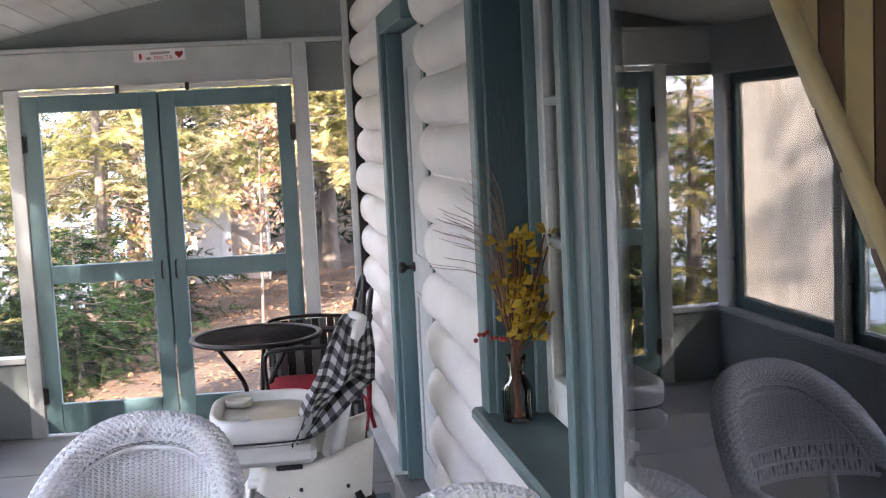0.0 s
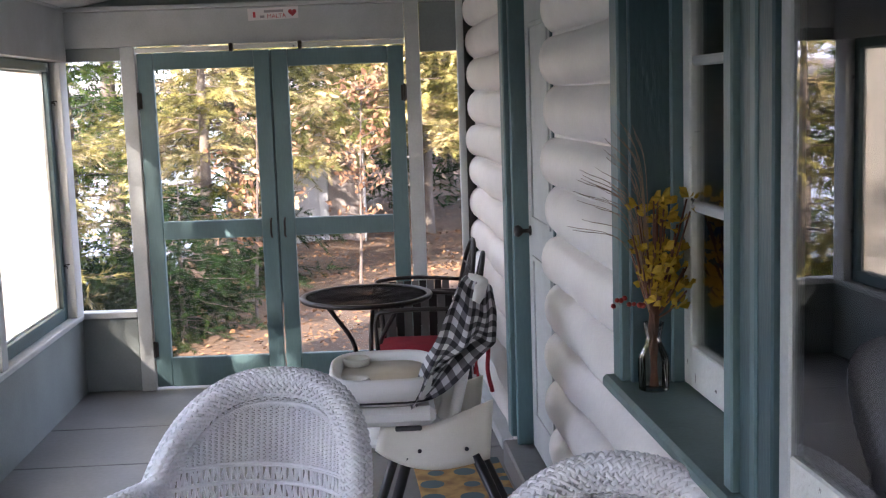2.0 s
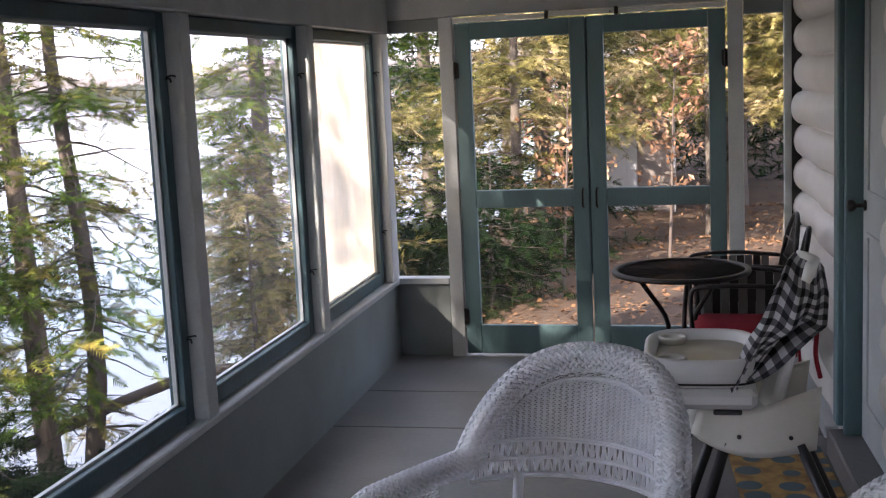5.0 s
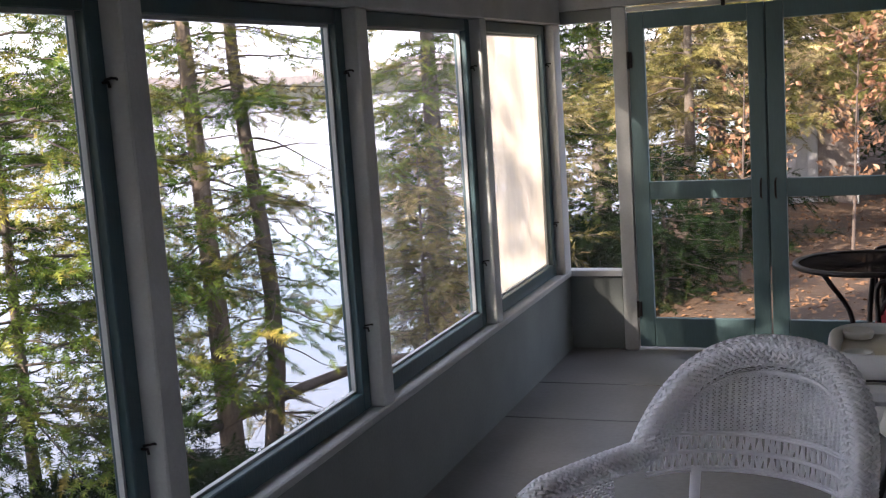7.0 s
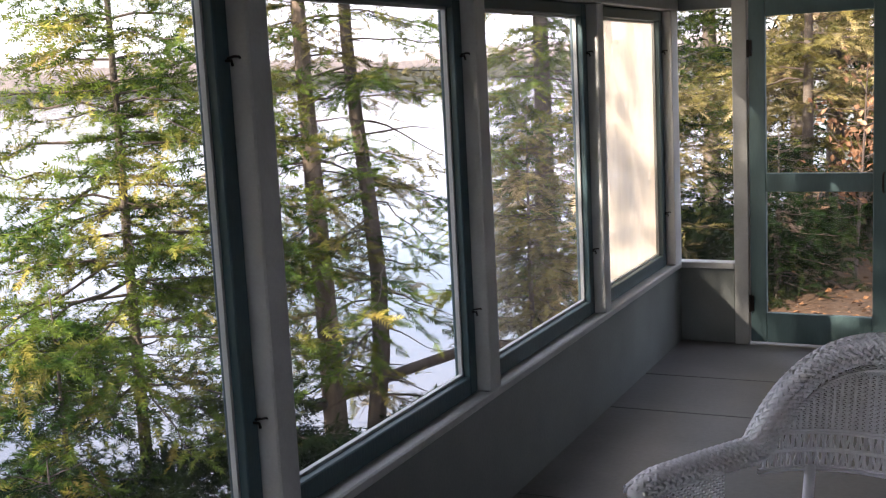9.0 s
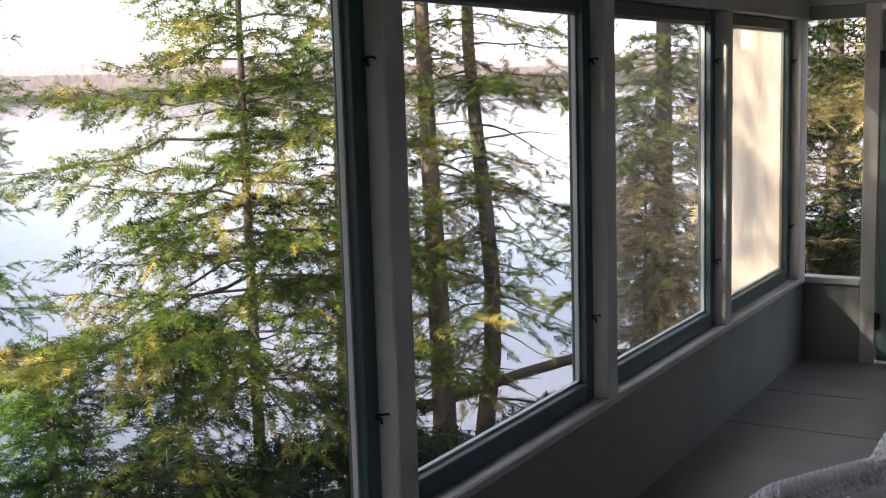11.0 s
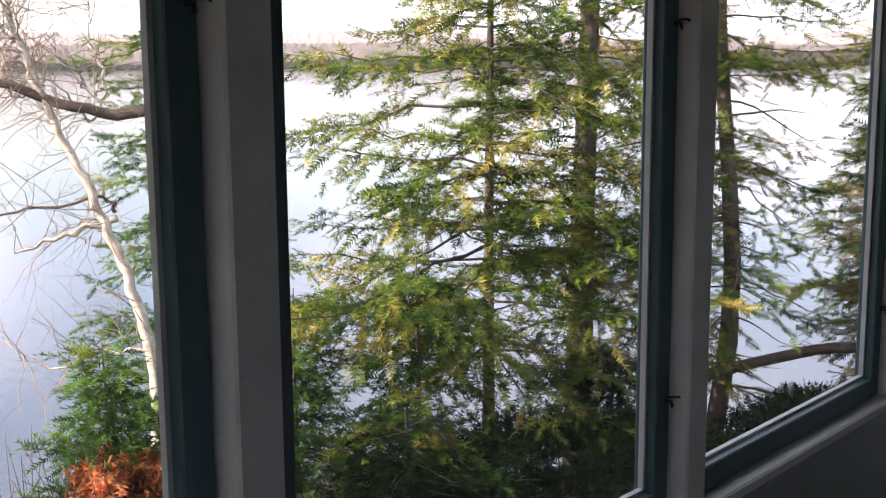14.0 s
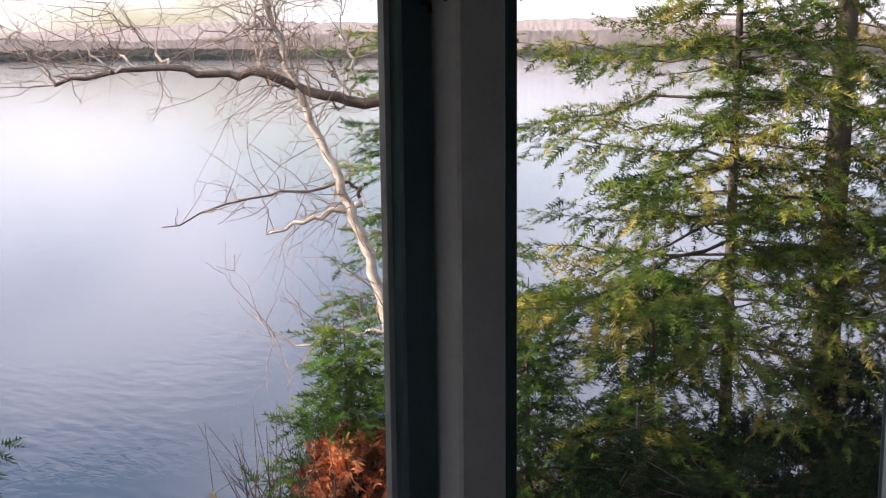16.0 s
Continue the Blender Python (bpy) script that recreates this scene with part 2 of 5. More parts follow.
def raw(name, verts, faces, mat, parent=None, smooth=False):
    """A mesh from numpy arrays of corners and of triangles or quads."""
    me = bpy.data.meshes.new(name)
    verts, faces = np.asarray(verts, np.float32), np.asarray(faces, np.int32)
    k = faces.shape[1]
    me.vertices.add(len(verts))
    me.vertices.foreach_set("co", verts.ravel())
    me.loops.add(faces.size)
    me.loops.foreach_set("vertex_index", faces.ravel())
    me.polygons.add(len(faces))
    me.polygons.foreach_set("loop_start", np.arange(0, faces.size, k, dtype=np.int32))
    me.update(calc_edges=True)
    me.materials.append(mat)
    if smooth:
        me.shade_smooth()
    ob = new(name, me)
    ob.parent = parent
    return ob


def tube(bm, pts, radius, sides=8, caps=True):
    """A round bar along points; radius is one number or one per point."""
    pts = [Vector(p) for p in pts]
    rad = radius if isinstance(radius, (list, tuple)) else [radius] * len(pts)
    rings, side = [], None
    for i, p in enumerate(pts):
        d = (pts[min(i + 1, len(pts) - 1)] - pts[max(i - 1, 0)]).normalized()
        if side is None:
            side = d.orthogonal().normalized()
        side = (side - d * side.dot(d)).normalized()
        up = d.cross(side)
        rings.append([bm.verts.new(p + rad[i] * (math.cos(a) * side + math.sin(a) * up)) for a in (2 * math.pi * k / sides for k in range(sides))])
    for a, b in zip(rings, rings[1:]):
        for k in range(sides):
            bm.faces.new((a[k], a[(k + 1) % sides], b[(k + 1) % sides], b[k]))
    if caps:
        bm.faces.new(rings[0][::-1])
        bm.faces.new(rings[-1])


def lathe(bm, profile, sides=24, centre=(0, 0, 0)):
    """A turned shape from (radius, height) pairs."""
    rings = [[bm.verts.new((centre[0] + r * math.cos(2 * math.pi * k / sides), centre[1] + r * math.sin(2 * math.pi * k / sides), centre[2] + z)) for k in range(sides)] for r, z in profile]
    for a, b in zip(rings, rings[1:]):
        for k in range(sides):
            bm.faces.new((a[k], a[(k + 1) % sides], b[(k + 1) % sides], b[k]))
    bm.faces.new(rings[0][::-1])
    bm.faces.new(rings[-1])


def curve_points(pts, n):
    """Smooth points through given ones (Catmull-Rom)."""
    p = [Vector(q) for q in pts]
    p = [2 * p[0] - p[1]] + p + [2 * p[-1] - p[-2]]
    out = []
    for i in range(1, len(p) - 2):
        for k in range(n):
            t = k / n
            out.append(0.5 * (2 * p[i] + (p[i + 1] - p[i - 1]) * t + (2 * p[i - 1] - 5 * p[i] + 4 * p[i + 1] - p[i + 2]) * t * t + (3 * p[i] - p[i - 1] - 3 * p[i + 1] + p[i + 2]) * t ** 3))
    return out + [p[-2]]


# ---- structure ----
EYE_END = Matrix.Translation((0, 6.10, 0)) @ Matrix.Rotation(-0.04, 4, "Z")      # far end wall: x along it, y outwards
LOGS = Matrix.Translation((0.656, 0, 0)) @ Matrix.Rotation(0.033, 4, "Z")          # house wall: x into the house, y along it
BACK = -3.4
WX = -1.84                                                                         # inner face of the window posts

bm = bmesh.new()
for y0, y1 in ((BACK, 1.02), (1.02, 2.25), (2.25, 3.48), (3.48, 4.712), (4.718, 5.36), (5.366, 6.35)):
    box(bm, -1.98, 0.75, y0, y1 - 0.004, -0.04, 0.0, 0.003)
floor = tagged(link("floor", bm, FLOOR), "grey painted porch floor boards", "floor", kind="structure")
tagged(solo("floor_base", DARK_GAP, (-1.98, 0.75, BACK, 6.3, -0.12, -0.045), 0), "dark boards under the porch floor", "floor", kind="structure")

# lake side: knee wall, sill, posts, head beam, screens
west = tagged(holder("wall_west"), "pale grey painted knee wall under the porch screens", "wall", kind="structure")
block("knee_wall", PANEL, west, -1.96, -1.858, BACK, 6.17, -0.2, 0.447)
block("sill", TRIM, west, -2.03, WX, BACK, 6.17, 0.45, 0.485, bevel=0.006)
block("fascia", TRIM, west, -1.97, WX - 0.002, BACK, 6.17, 1.955, 2.30, bevel=0.005)
POSTS = [(-2.40, -2.305), (-0.99, -0.895), (0.415, 0.51), (1.822, 1.917), (3.226, 3.32), (4.64, 4.73), (6.0, 6.14)]
for y0, y1 in POSTS:
    block("post", POST_LIT, west, -1.95, WX, y0, y1, 0.486, 1.954, bevel=0.005)
for (a0, a1), (b0, b1) in zip(POSTS, POSTS[1:]):
    w = tagged(holder("window_1"), "screen window in a teal painted frame", "window", kind="structure")
    x0, x1, y0, y1, z0, z1 = -1.955, -1.893, a1 + 0.006, b0 - 0.006, 0.487, 1.952
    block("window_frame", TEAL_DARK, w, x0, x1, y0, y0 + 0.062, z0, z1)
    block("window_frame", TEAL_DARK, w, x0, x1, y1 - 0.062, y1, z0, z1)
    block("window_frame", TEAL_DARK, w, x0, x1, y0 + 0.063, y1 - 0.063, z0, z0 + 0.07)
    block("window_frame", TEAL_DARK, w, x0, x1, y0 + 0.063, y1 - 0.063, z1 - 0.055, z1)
    bead = bmesh.new()
    for d in ((y0 + 0.062, y0 + 0.072, z0 + 0.07, z1 - 0.055), (y1 - 0.072, y1 - 0.062, z0 + 0.07, z1 - 0.055), (y0 + 0.072, y1 - 0.072, z0 + 0.07, z0 + 0.08), (y0 + 0.072, y1 - 0.072, z1 - 0.065, z1 - 0.055)):
        box(bead, x0 + 0.018, x0 + 0.034, *d, bevel=0)
    part("screen_bead", bead, TRIM, w)
    pane = bmesh.new()
    box(pane, -1.936, -1.9355, y0 + 0.05, y1 - 0.05, z0 + 0.05, z1 - 0.04, 0)
    part("screen", pane, DUSTY if y0 > 4.5 else HAZY if y0 > 3.1 else SCREEN, w, "dusty translucent sheet glowing in the sun" if y0 > 4.5 else "")
    for z in (0.80, 1.73):
        hk = tagged(holder("window_hook"), "small dark hook holding the screen frame to its post", "hook", "window hooks")
        b = bmesh.new()
        tube(b, [(-1.893, y1 - 0.012, z), (-1.873, y1 - 0.012, z + 0.004), (-1.868, y1 + 0.0, z + 0.003), (-1.868, y1 + 0.007, z)], 0.0035, 6)
        part("hook", b, BLACK_IRON, hk)
        b = bmesh.new()
        tube(b, [(-1.897, y1 - 0.02, z - 0.006), (-1.876, y1 - 0.02, z - 0.006), (-1.873, y1 - 0.02, z - 0.02)], 0.004, 6)
        part("eye", b, BLACK_IRON, hk)

# far end
end = tagged(holder("wall_north", EYE_END), "grey white boarded end wall with screens beside the doors", "wall", kind="structure")
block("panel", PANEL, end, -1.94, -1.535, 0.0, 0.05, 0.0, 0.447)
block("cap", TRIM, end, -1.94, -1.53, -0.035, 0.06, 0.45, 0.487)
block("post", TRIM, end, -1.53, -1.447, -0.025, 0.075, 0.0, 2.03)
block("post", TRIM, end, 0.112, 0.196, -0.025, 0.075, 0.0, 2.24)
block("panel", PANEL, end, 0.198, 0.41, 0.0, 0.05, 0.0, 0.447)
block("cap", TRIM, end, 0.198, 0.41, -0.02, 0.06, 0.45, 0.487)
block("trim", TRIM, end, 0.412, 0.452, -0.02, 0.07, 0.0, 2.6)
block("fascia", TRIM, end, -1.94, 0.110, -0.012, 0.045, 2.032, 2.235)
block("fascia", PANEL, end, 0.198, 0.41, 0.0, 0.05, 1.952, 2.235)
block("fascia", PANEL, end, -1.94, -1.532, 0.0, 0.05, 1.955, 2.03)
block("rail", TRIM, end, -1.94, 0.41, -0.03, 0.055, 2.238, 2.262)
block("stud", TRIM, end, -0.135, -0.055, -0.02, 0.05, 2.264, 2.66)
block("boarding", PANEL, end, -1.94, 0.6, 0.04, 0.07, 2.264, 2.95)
for x0, x1, z0, z1 in ((-1.94, -1.53, 0.487, 1.955), (0.196, 0.412, 0.487, 1.952)):
    block("screen", SCREEN, end, x0, x1, 0.045, 0.0455, z0, z1, bevel=0)
track = tagged(holder("door_stop", EYE_END), "chipped white wooden strip across the top of the doors", "trim", kind="structure")
for x0, x1, z in ((-1.44, -0.90, 2.008), (-0.875, -0.505, 2.013), (-0.48, 0.105, 2.012)):
    block("strip", OLD_WHITE, track, x0, x1, -0.045, -0.012, z - 0.014, z + 0.014)
for x in (-0.888, -0.492):
    block("latch_block", BLACK_IRON, track, x - 0.011, x + 0.011, -0.055, -0.02, 1.985, 2.035)


def screen_door(name, x0, x1, hinge):
    d = tagged(holder(name, EYE_END), "teal painted wooden double door leaf with two screens", "door", kind="structure")
    z0, z1, y0, y1 = 0.02, 1.992, -0.01, 0.03
    block("stile", TEAL, d, x0, x0 + 0.092, y0, y1, z0, z1)
    block("stile", TEAL, d, x1 - 0.092, x1, y0, y1, z0, z1)
    for a, b in ((z0, 0.195), (0.905, 1.01), (1.895, z1)):
        block("rail", TEAL, d, x0 + 0.093, x1 - 0.093, y0 + 0.002, y1 - 0.002, a, b)
    for a, b in ((0.195, 0.905), (1.01, 1.895)):
        block("screen", SCREEN, d, x0 + 0.09, x1 - 0.09, 0.012, 0.0125, a - 0.004, b + 0.004, bevel=0)
    hx = x0 if hinge < 0 else x1
    for z in (0.25, 1.72):
        hg = part("hinge", (lambda b: (box(b, hx - 0.02, hx + 0.02, y0 - 0.012, y0 - 0.002, z - 0.045, z + 0.045, 0.002), tube(b, [(hx, y0 - 0.016, z - 0.05), (hx, y0 - 0.016, z + 0.05)], 0.008), b)[2])(bmesh.new()), BLACK_IRON, d, "black iron strap hinge")
    kx = x1 - 0.035 if hinge < 0 else x0 + 0.035
    b = bmesh.new()
    tube(b, curve_points([(kx, y0, 0.90), (kx, y0 - 0.035, 0.915), (kx, y0 - 0.04, 0.955), (kx, y0 - 0.035, 0.995), (kx, y0, 1.01)], 4), 0.006, 8)
    part("handle", b, BLACK_IRON, d, "dark pull handle")
    return d


screen_door("door_1", -1.44, -0.675, -1)
screen_door("door_2", -0.665, 0.10, 1)
tagged(solo("door_astragal", TEAL_DARK, (-0.69, -0.65, 0.031, 0.045, 0.50, 1.99), 0.003, EYE_END), "teal strip closing the gap between the door leaves", "trim", kind="structure")

# ceiling: slopes up to the house
bm = bmesh.new()
zc = lambda x: 2.235 + 0.215 * (x + 1.9)
for i in range(22):
    xa, xb = -2.10 + i * 0.145, -2.10 + (i + 1) * 0.145 - 0.006
    vs = [bm.verts.new((x, y, zc(x) + dz)) for dz in (0, 0.03) for x, y in ((xa, BACK), (xb, BACK), (xb, 6.25), (xa, 6.25))]
    for f in ((0, 1, 2, 3), (4, 7, 6, 5), (0, 4, 5, 1), (1, 5, 6, 2), (2, 6, 7, 3), (3, 7, 4, 0)):
        bm.faces.new([vs[k] for k in f])
bmesh.ops.recalc_face_normals(bm, faces=bm.faces)
tagged(link("ceiling", bm, CEIL), "grey white boarded sloping porch ceiling", "ceiling", kind="structure")
bm = bmesh.new()
vs = [bm.verts.new((x, y, zc(x) + dz)) for dz in (0.04, 0.12) for x, y in ((-2.12, BACK - 0.3), (1.2, BACK - 0.3), (1.2, 6.3), (-2.12, 6.3))]
for f in ((0, 1, 2, 3), (4, 7, 6, 5), (0, 4, 5, 1), (1, 5, 6, 2), (2, 6, 7, 3), (3, 7, 4, 0)):
    bm.faces.new([vs[k] for k in f])
bmesh.ops.recalc_face_normals(bm, faces=bm.faces)
tagged(link("roof", bm, DARK_ROOM), "dark porch roof deck", "roof", kind="structure")
# Unseen closing wall; its screened opening is added to let in soft fill.
south = tagged(holder("wall_south"), "unseen grey boarded wall with a screened opening added for fill light", "wall", kind="structure")
for k in range(14):
    x0 = -1.98 + 0.206 * k
    for z0, z1 in (((-0.1, 0.9), (1.95, 3.0)) if 3 <= k < 12 else ((-0.1, 3.0),)):
        block("board", PANEL, south, x0, x0 + 0.203, BACK - 0.1, BACK, z0, z1)
block("screen", SCREEN, south, -1.365, 0.49, BACK - 0.05, BACK - 0.0495, 0.9, 1.95, bevel=0)

# house wall of painted half logs, with a door and a wide window
DOOR_Y, DOOR_TOP = (3.64, 4.37), 2.12
WIN_Y, WIN_Z = (-1.6, 2.34), (0.88, 2.25)
east = tagged(holder("wall_east", LOGS), "white painted half log house wall", "wall", kind="structure")
for dims in ((0.055, 0.2, DOOR_Y[1], 6.35, 0, 2.85), (0.055, 0.2, WIN_Y[1], DOOR_Y[0], 0, 2.85), (0.055, 0.2, BACK, WIN_Y[0], 0, 2.85), (0.055, 0.2, WIN_Y[0] + 0.001, WIN_Y[1] - 0.001, 0, WIN_Z[0]), (0.055, 0.2, WIN_Y[0] + 0.001, WIN_Y[1] - 0.001, WIN_Z[1], 2.85), (0.055, 0.2, DOOR_Y[0] + 0.001, DOOR_Y[1] - 0.001, DOOR_TOP, 2.85)):
    block("backing", WHITE_LOG, east, *dims, bevel=0)
block("shadow_gap", DARK_GAP, east, -0.016, 0.05, 6.074, 6.09, 0.0, 2.6, bevel=0)
PITCH = 0.186


def log_piece(y0, y1, z, seed):
    rnd = random.Random(seed)
    prof = [(0.070 - 0.070 * math.cos(a) ** 0.92, PITCH * 0.5 * math.sin(a) / math.sin(1.45)) for a in (-1.45 + 2.9 * k / 9 for k in range(10))]
    b = bmesh.new()
    n = max(3, int((y1 - y0) / 0.09))
    rings = []
    ph = rnd.uniform(0, 6)
    for i in range(n + 1):
        y = y0 + (y1 - y0) * i / n
        w = 0.006 * math.sin(3 * y + ph) + 0.004 * math.sin(7.3 * y + 2 * ph) + 0.002 * math.sin(19 * y + 3 * ph)
        rings.append([b.verts.new((px + w * (1 if 0 < k < 9 else 0), y, z + pz * 0.985 + 0.4 * w)) for k, (px, pz) in enumerate(prof)])
    for p, q in zip(rings, rings[1:]):
        for k in range(9):
            b.faces.new((p[k], q[k], q[k + 1], p[k + 1]))
    for r, s in ((rings[0], 1), (rings[-1], -1)):
        b.faces.new(r[::s])
    ob = part("log", b, WHITE_LOG, east)
    ob.data.shade_smooth()
    return ob


for i in range(15):
    z = 0.10 + PITCH * (i + 0.5) - 0.06
    spans = [(DOOR_Y[1] + 0.09, 6.07), (WIN_Y[1] + 0.03, DOOR_Y[0] - 0.03), (BACK, WIN_Y[0] - 0.1)]
    if z - PITCH / 2 > DOOR_TOP + 0.05:
        spans = [(WIN_Y[1] + 0.03, 6.07), (BACK, WIN_Y[0] - 0.1)]
    if z + PITCH / 2 < WIN_Z[0] + 0.02:
        spans = [(DOOR_Y[1] + 0.09, 6.07), (BACK, DOOR_Y[0] - 0.02)]
    if z - PITCH / 2 > WIN_Z[1]:
        spans = [(BACK, 6.07)]
    for k, (y0, y1) in enumerate(spans):
        log_piece(y0, y1, z, 10 * i + k)
tagged(solo("baseboard", TRIM, (-0.035, 0.05, 4.66, 6.06, 0.0, 0.055), 0.004, LOGS), "white painted strip along the foot of the logs", "baseboard", kind="structure")
tagged(solo("baseboard", TRIM, (-0.035, 0.05, BACK, 3.44, 0.0, 0.055), 0.004, LOGS), "white painted strip along the foot of the logs", "baseboard", kind="structure")

# house door, set back in a teal frame
hd = tagged(holder("door_3", LOGS), "pale painted house door in a teal frame, closed", "door", kind="structure")
block("casing", TEAL, hd, -0.03, 0.06, DOOR_Y[1] - 0.01, DOOR_Y[1] + 0.085, 0.15, DOOR_TOP + 0.09, bevel=0.006)
block("jamb", TEAL, hd, -0.005, 0.2, DOOR_Y[1] - 0.045, DOOR_Y[1] - 0.012, 0.12, DOOR_TOP)
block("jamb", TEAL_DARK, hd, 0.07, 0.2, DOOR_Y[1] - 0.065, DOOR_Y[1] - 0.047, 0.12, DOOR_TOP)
# Dark jamb face and strip draw the shaded gap beside the log ends.
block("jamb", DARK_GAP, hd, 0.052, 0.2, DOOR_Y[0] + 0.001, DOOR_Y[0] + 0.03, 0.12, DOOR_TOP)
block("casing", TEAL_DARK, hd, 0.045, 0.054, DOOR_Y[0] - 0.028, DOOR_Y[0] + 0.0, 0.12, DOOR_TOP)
block("head", TEAL, hd, -0.03, 0.2, DOOR_Y[0], DOOR_Y[1] - 0.012, DOOR_TOP, DOOR_TOP + 0.09)
leaf = block("leaf", TRIM, hd, 0.062, 0.10, DOOR_Y[0] + 0.032, DOOR_Y[1] - 0.067, 0.125, DOOR_TOP - 0.004)
for z0, z1 in ((0.28, 1.0), (1.15, 1.98)):
    for x, ya, yb, za, zb in ((0.0535, DOOR_Y[0] + 0.12, DOOR_Y[1] - 0.18, z0, z0 + 0.02), (0.0535, DOOR_Y[0] + 0.12, DOOR_Y[1] - 0.18, z1 - 0.02, z1), (0.0535, DOOR_Y[0] + 0.12, DOOR_Y[0] + 0.16, z0, z1), (0.0535, DOOR_Y[1] - 0.2, DOOR_Y[1] - 0.18, z0, z1)):
        block("moulding", TRIM, leaf, x, x + 0.0085, ya, yb, za, zb, bevel=0.002)
b = bmesh.new()
lathe(b, [(0.022, 0), (0.022, 0.006), (0.009, 0.01), (0.009, 0.035), (0.02, 0.042), (0.027, 0.056), (0.022, 0.07), (0.006, 0.075)], 16)
kn = part("knob", b, BLACK_IRON, leaf, "round black iron door knob", True)
kn.matrix_local = Matrix.Translation((0.062, DOOR_Y[1] - 0.12, 1.10)) @ Matrix.Rotation(-math.pi / 2, 4, "Y")
block("threshold", FLOOR, hd, -0.06, 0.2, DOOR_Y[0] - 0.03, DOOR_Y[1] + 0.06, 0.0, 0.118, bevel=0.008, label="worn grey painted wooden threshold")

# wide window: a deep set sash, a mullion and a large pane
wn1 = tagged(holder("window_2", LOGS), "deep set white sash window with a teal frame and sill", "window", kind="structure")
block("window_sill", TEAL_SILL, wn1, -0.055, 0.2, WIN_Y[0], WIN_Y[1] + 0.06, 0.876, 0.915, bevel=0.01)
block("casing", TEAL, wn1, -0.03, 0.05, WIN_Y[1] - 0.055, WIN_Y[1] + 0.028, 0.917, WIN_Z[1], bevel=0.006)
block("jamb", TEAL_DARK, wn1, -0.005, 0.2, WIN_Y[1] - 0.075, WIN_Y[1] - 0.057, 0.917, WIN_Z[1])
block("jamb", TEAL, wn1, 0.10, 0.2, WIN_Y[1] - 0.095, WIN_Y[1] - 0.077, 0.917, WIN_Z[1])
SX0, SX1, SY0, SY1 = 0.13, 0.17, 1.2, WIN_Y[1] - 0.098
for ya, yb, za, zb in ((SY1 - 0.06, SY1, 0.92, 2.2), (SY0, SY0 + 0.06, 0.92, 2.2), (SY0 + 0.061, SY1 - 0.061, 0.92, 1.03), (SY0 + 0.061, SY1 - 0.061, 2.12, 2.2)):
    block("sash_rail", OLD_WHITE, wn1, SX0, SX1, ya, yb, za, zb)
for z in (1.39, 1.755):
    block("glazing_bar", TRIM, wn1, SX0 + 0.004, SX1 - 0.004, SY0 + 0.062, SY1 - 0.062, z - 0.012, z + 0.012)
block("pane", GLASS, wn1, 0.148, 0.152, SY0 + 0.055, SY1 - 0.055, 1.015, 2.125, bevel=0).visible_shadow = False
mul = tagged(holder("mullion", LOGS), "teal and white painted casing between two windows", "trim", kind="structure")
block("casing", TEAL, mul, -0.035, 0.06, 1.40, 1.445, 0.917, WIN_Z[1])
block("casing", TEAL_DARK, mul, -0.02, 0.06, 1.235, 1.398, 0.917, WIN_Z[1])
# Lighter teal strip puts the casing's highlight line into colour.
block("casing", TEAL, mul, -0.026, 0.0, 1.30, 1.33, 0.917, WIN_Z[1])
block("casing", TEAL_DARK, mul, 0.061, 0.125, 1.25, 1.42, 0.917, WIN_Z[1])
wn2 = tagged(holder("window_3", LOGS), "large glazed sash in a worn white frame", "window", kind="structure")
for ya, yb, za, zb in ((1.185, 1.232, 0.92, WIN_Z[1]), (-1.5, -1.42, 0.92, WIN_Z[1]), (-1.418, 1.183, 0.92, 1.06), (-1.418, 1.183, 2.17, WIN_Z[1])):
    block("window_frame", OLD_WHITE if zb < 1.2 else TRIM, wn2, -0.008, 0.05, ya, yb, za, zb)
block("pane", GLASS, wn2, -0.002, 0.002, -1.43, 1.195, 1.05, 2.18, bevel=0).visible_shadow = False
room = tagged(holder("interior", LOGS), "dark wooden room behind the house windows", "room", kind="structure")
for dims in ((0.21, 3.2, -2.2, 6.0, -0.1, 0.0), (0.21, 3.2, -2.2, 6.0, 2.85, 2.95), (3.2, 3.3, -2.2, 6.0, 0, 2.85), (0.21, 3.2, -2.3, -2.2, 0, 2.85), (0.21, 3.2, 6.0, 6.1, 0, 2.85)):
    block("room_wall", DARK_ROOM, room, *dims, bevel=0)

# ---- furniture materials ----
WICKER = material("white_wicker_paint", (0.84, 0.85, 0.89), 0.45, scale=10.0, vary=0.10, fine=150, bump=0.15, second=(0.74, 0.75, 0.81))
CREAM = material("cream_plastic", (0.74, 0.72, 0.64), 0.32, scale=4.0, vary=0.08, fine=200, bump=0.02, second=(0.66, 0.63, 0.55))
TRAY_TAN = material("stained_tan_plastic", (0.50, 0.44, 0.33), 0.3, scale=7.0, vary=0.25, fine=160, bump=0.02, second=(0.62, 0.58, 0.48))
WHITE_PLASTIC = material("white_plastic", (0.76, 0.76, 0.74), 0.35, scale=4.0, vary=0.06, fine=200, bump=0.02)
BLACK_PLASTIC = material("black_plastic", (0.02, 0.02, 0.022), 0.4, vary=0.15)
RED_CLOTH = material("red_cushion_cloth", (0.34, 0.012, 0.03), 0.85, scale=10, vary=0.2, fine=300, bump=0.2)
TAN_WOOD = material("tan_painted_wood", (0.44, 0.37, 0.20), 0.45, scale=4, vary=0.15, fine=60, bump=0.1)
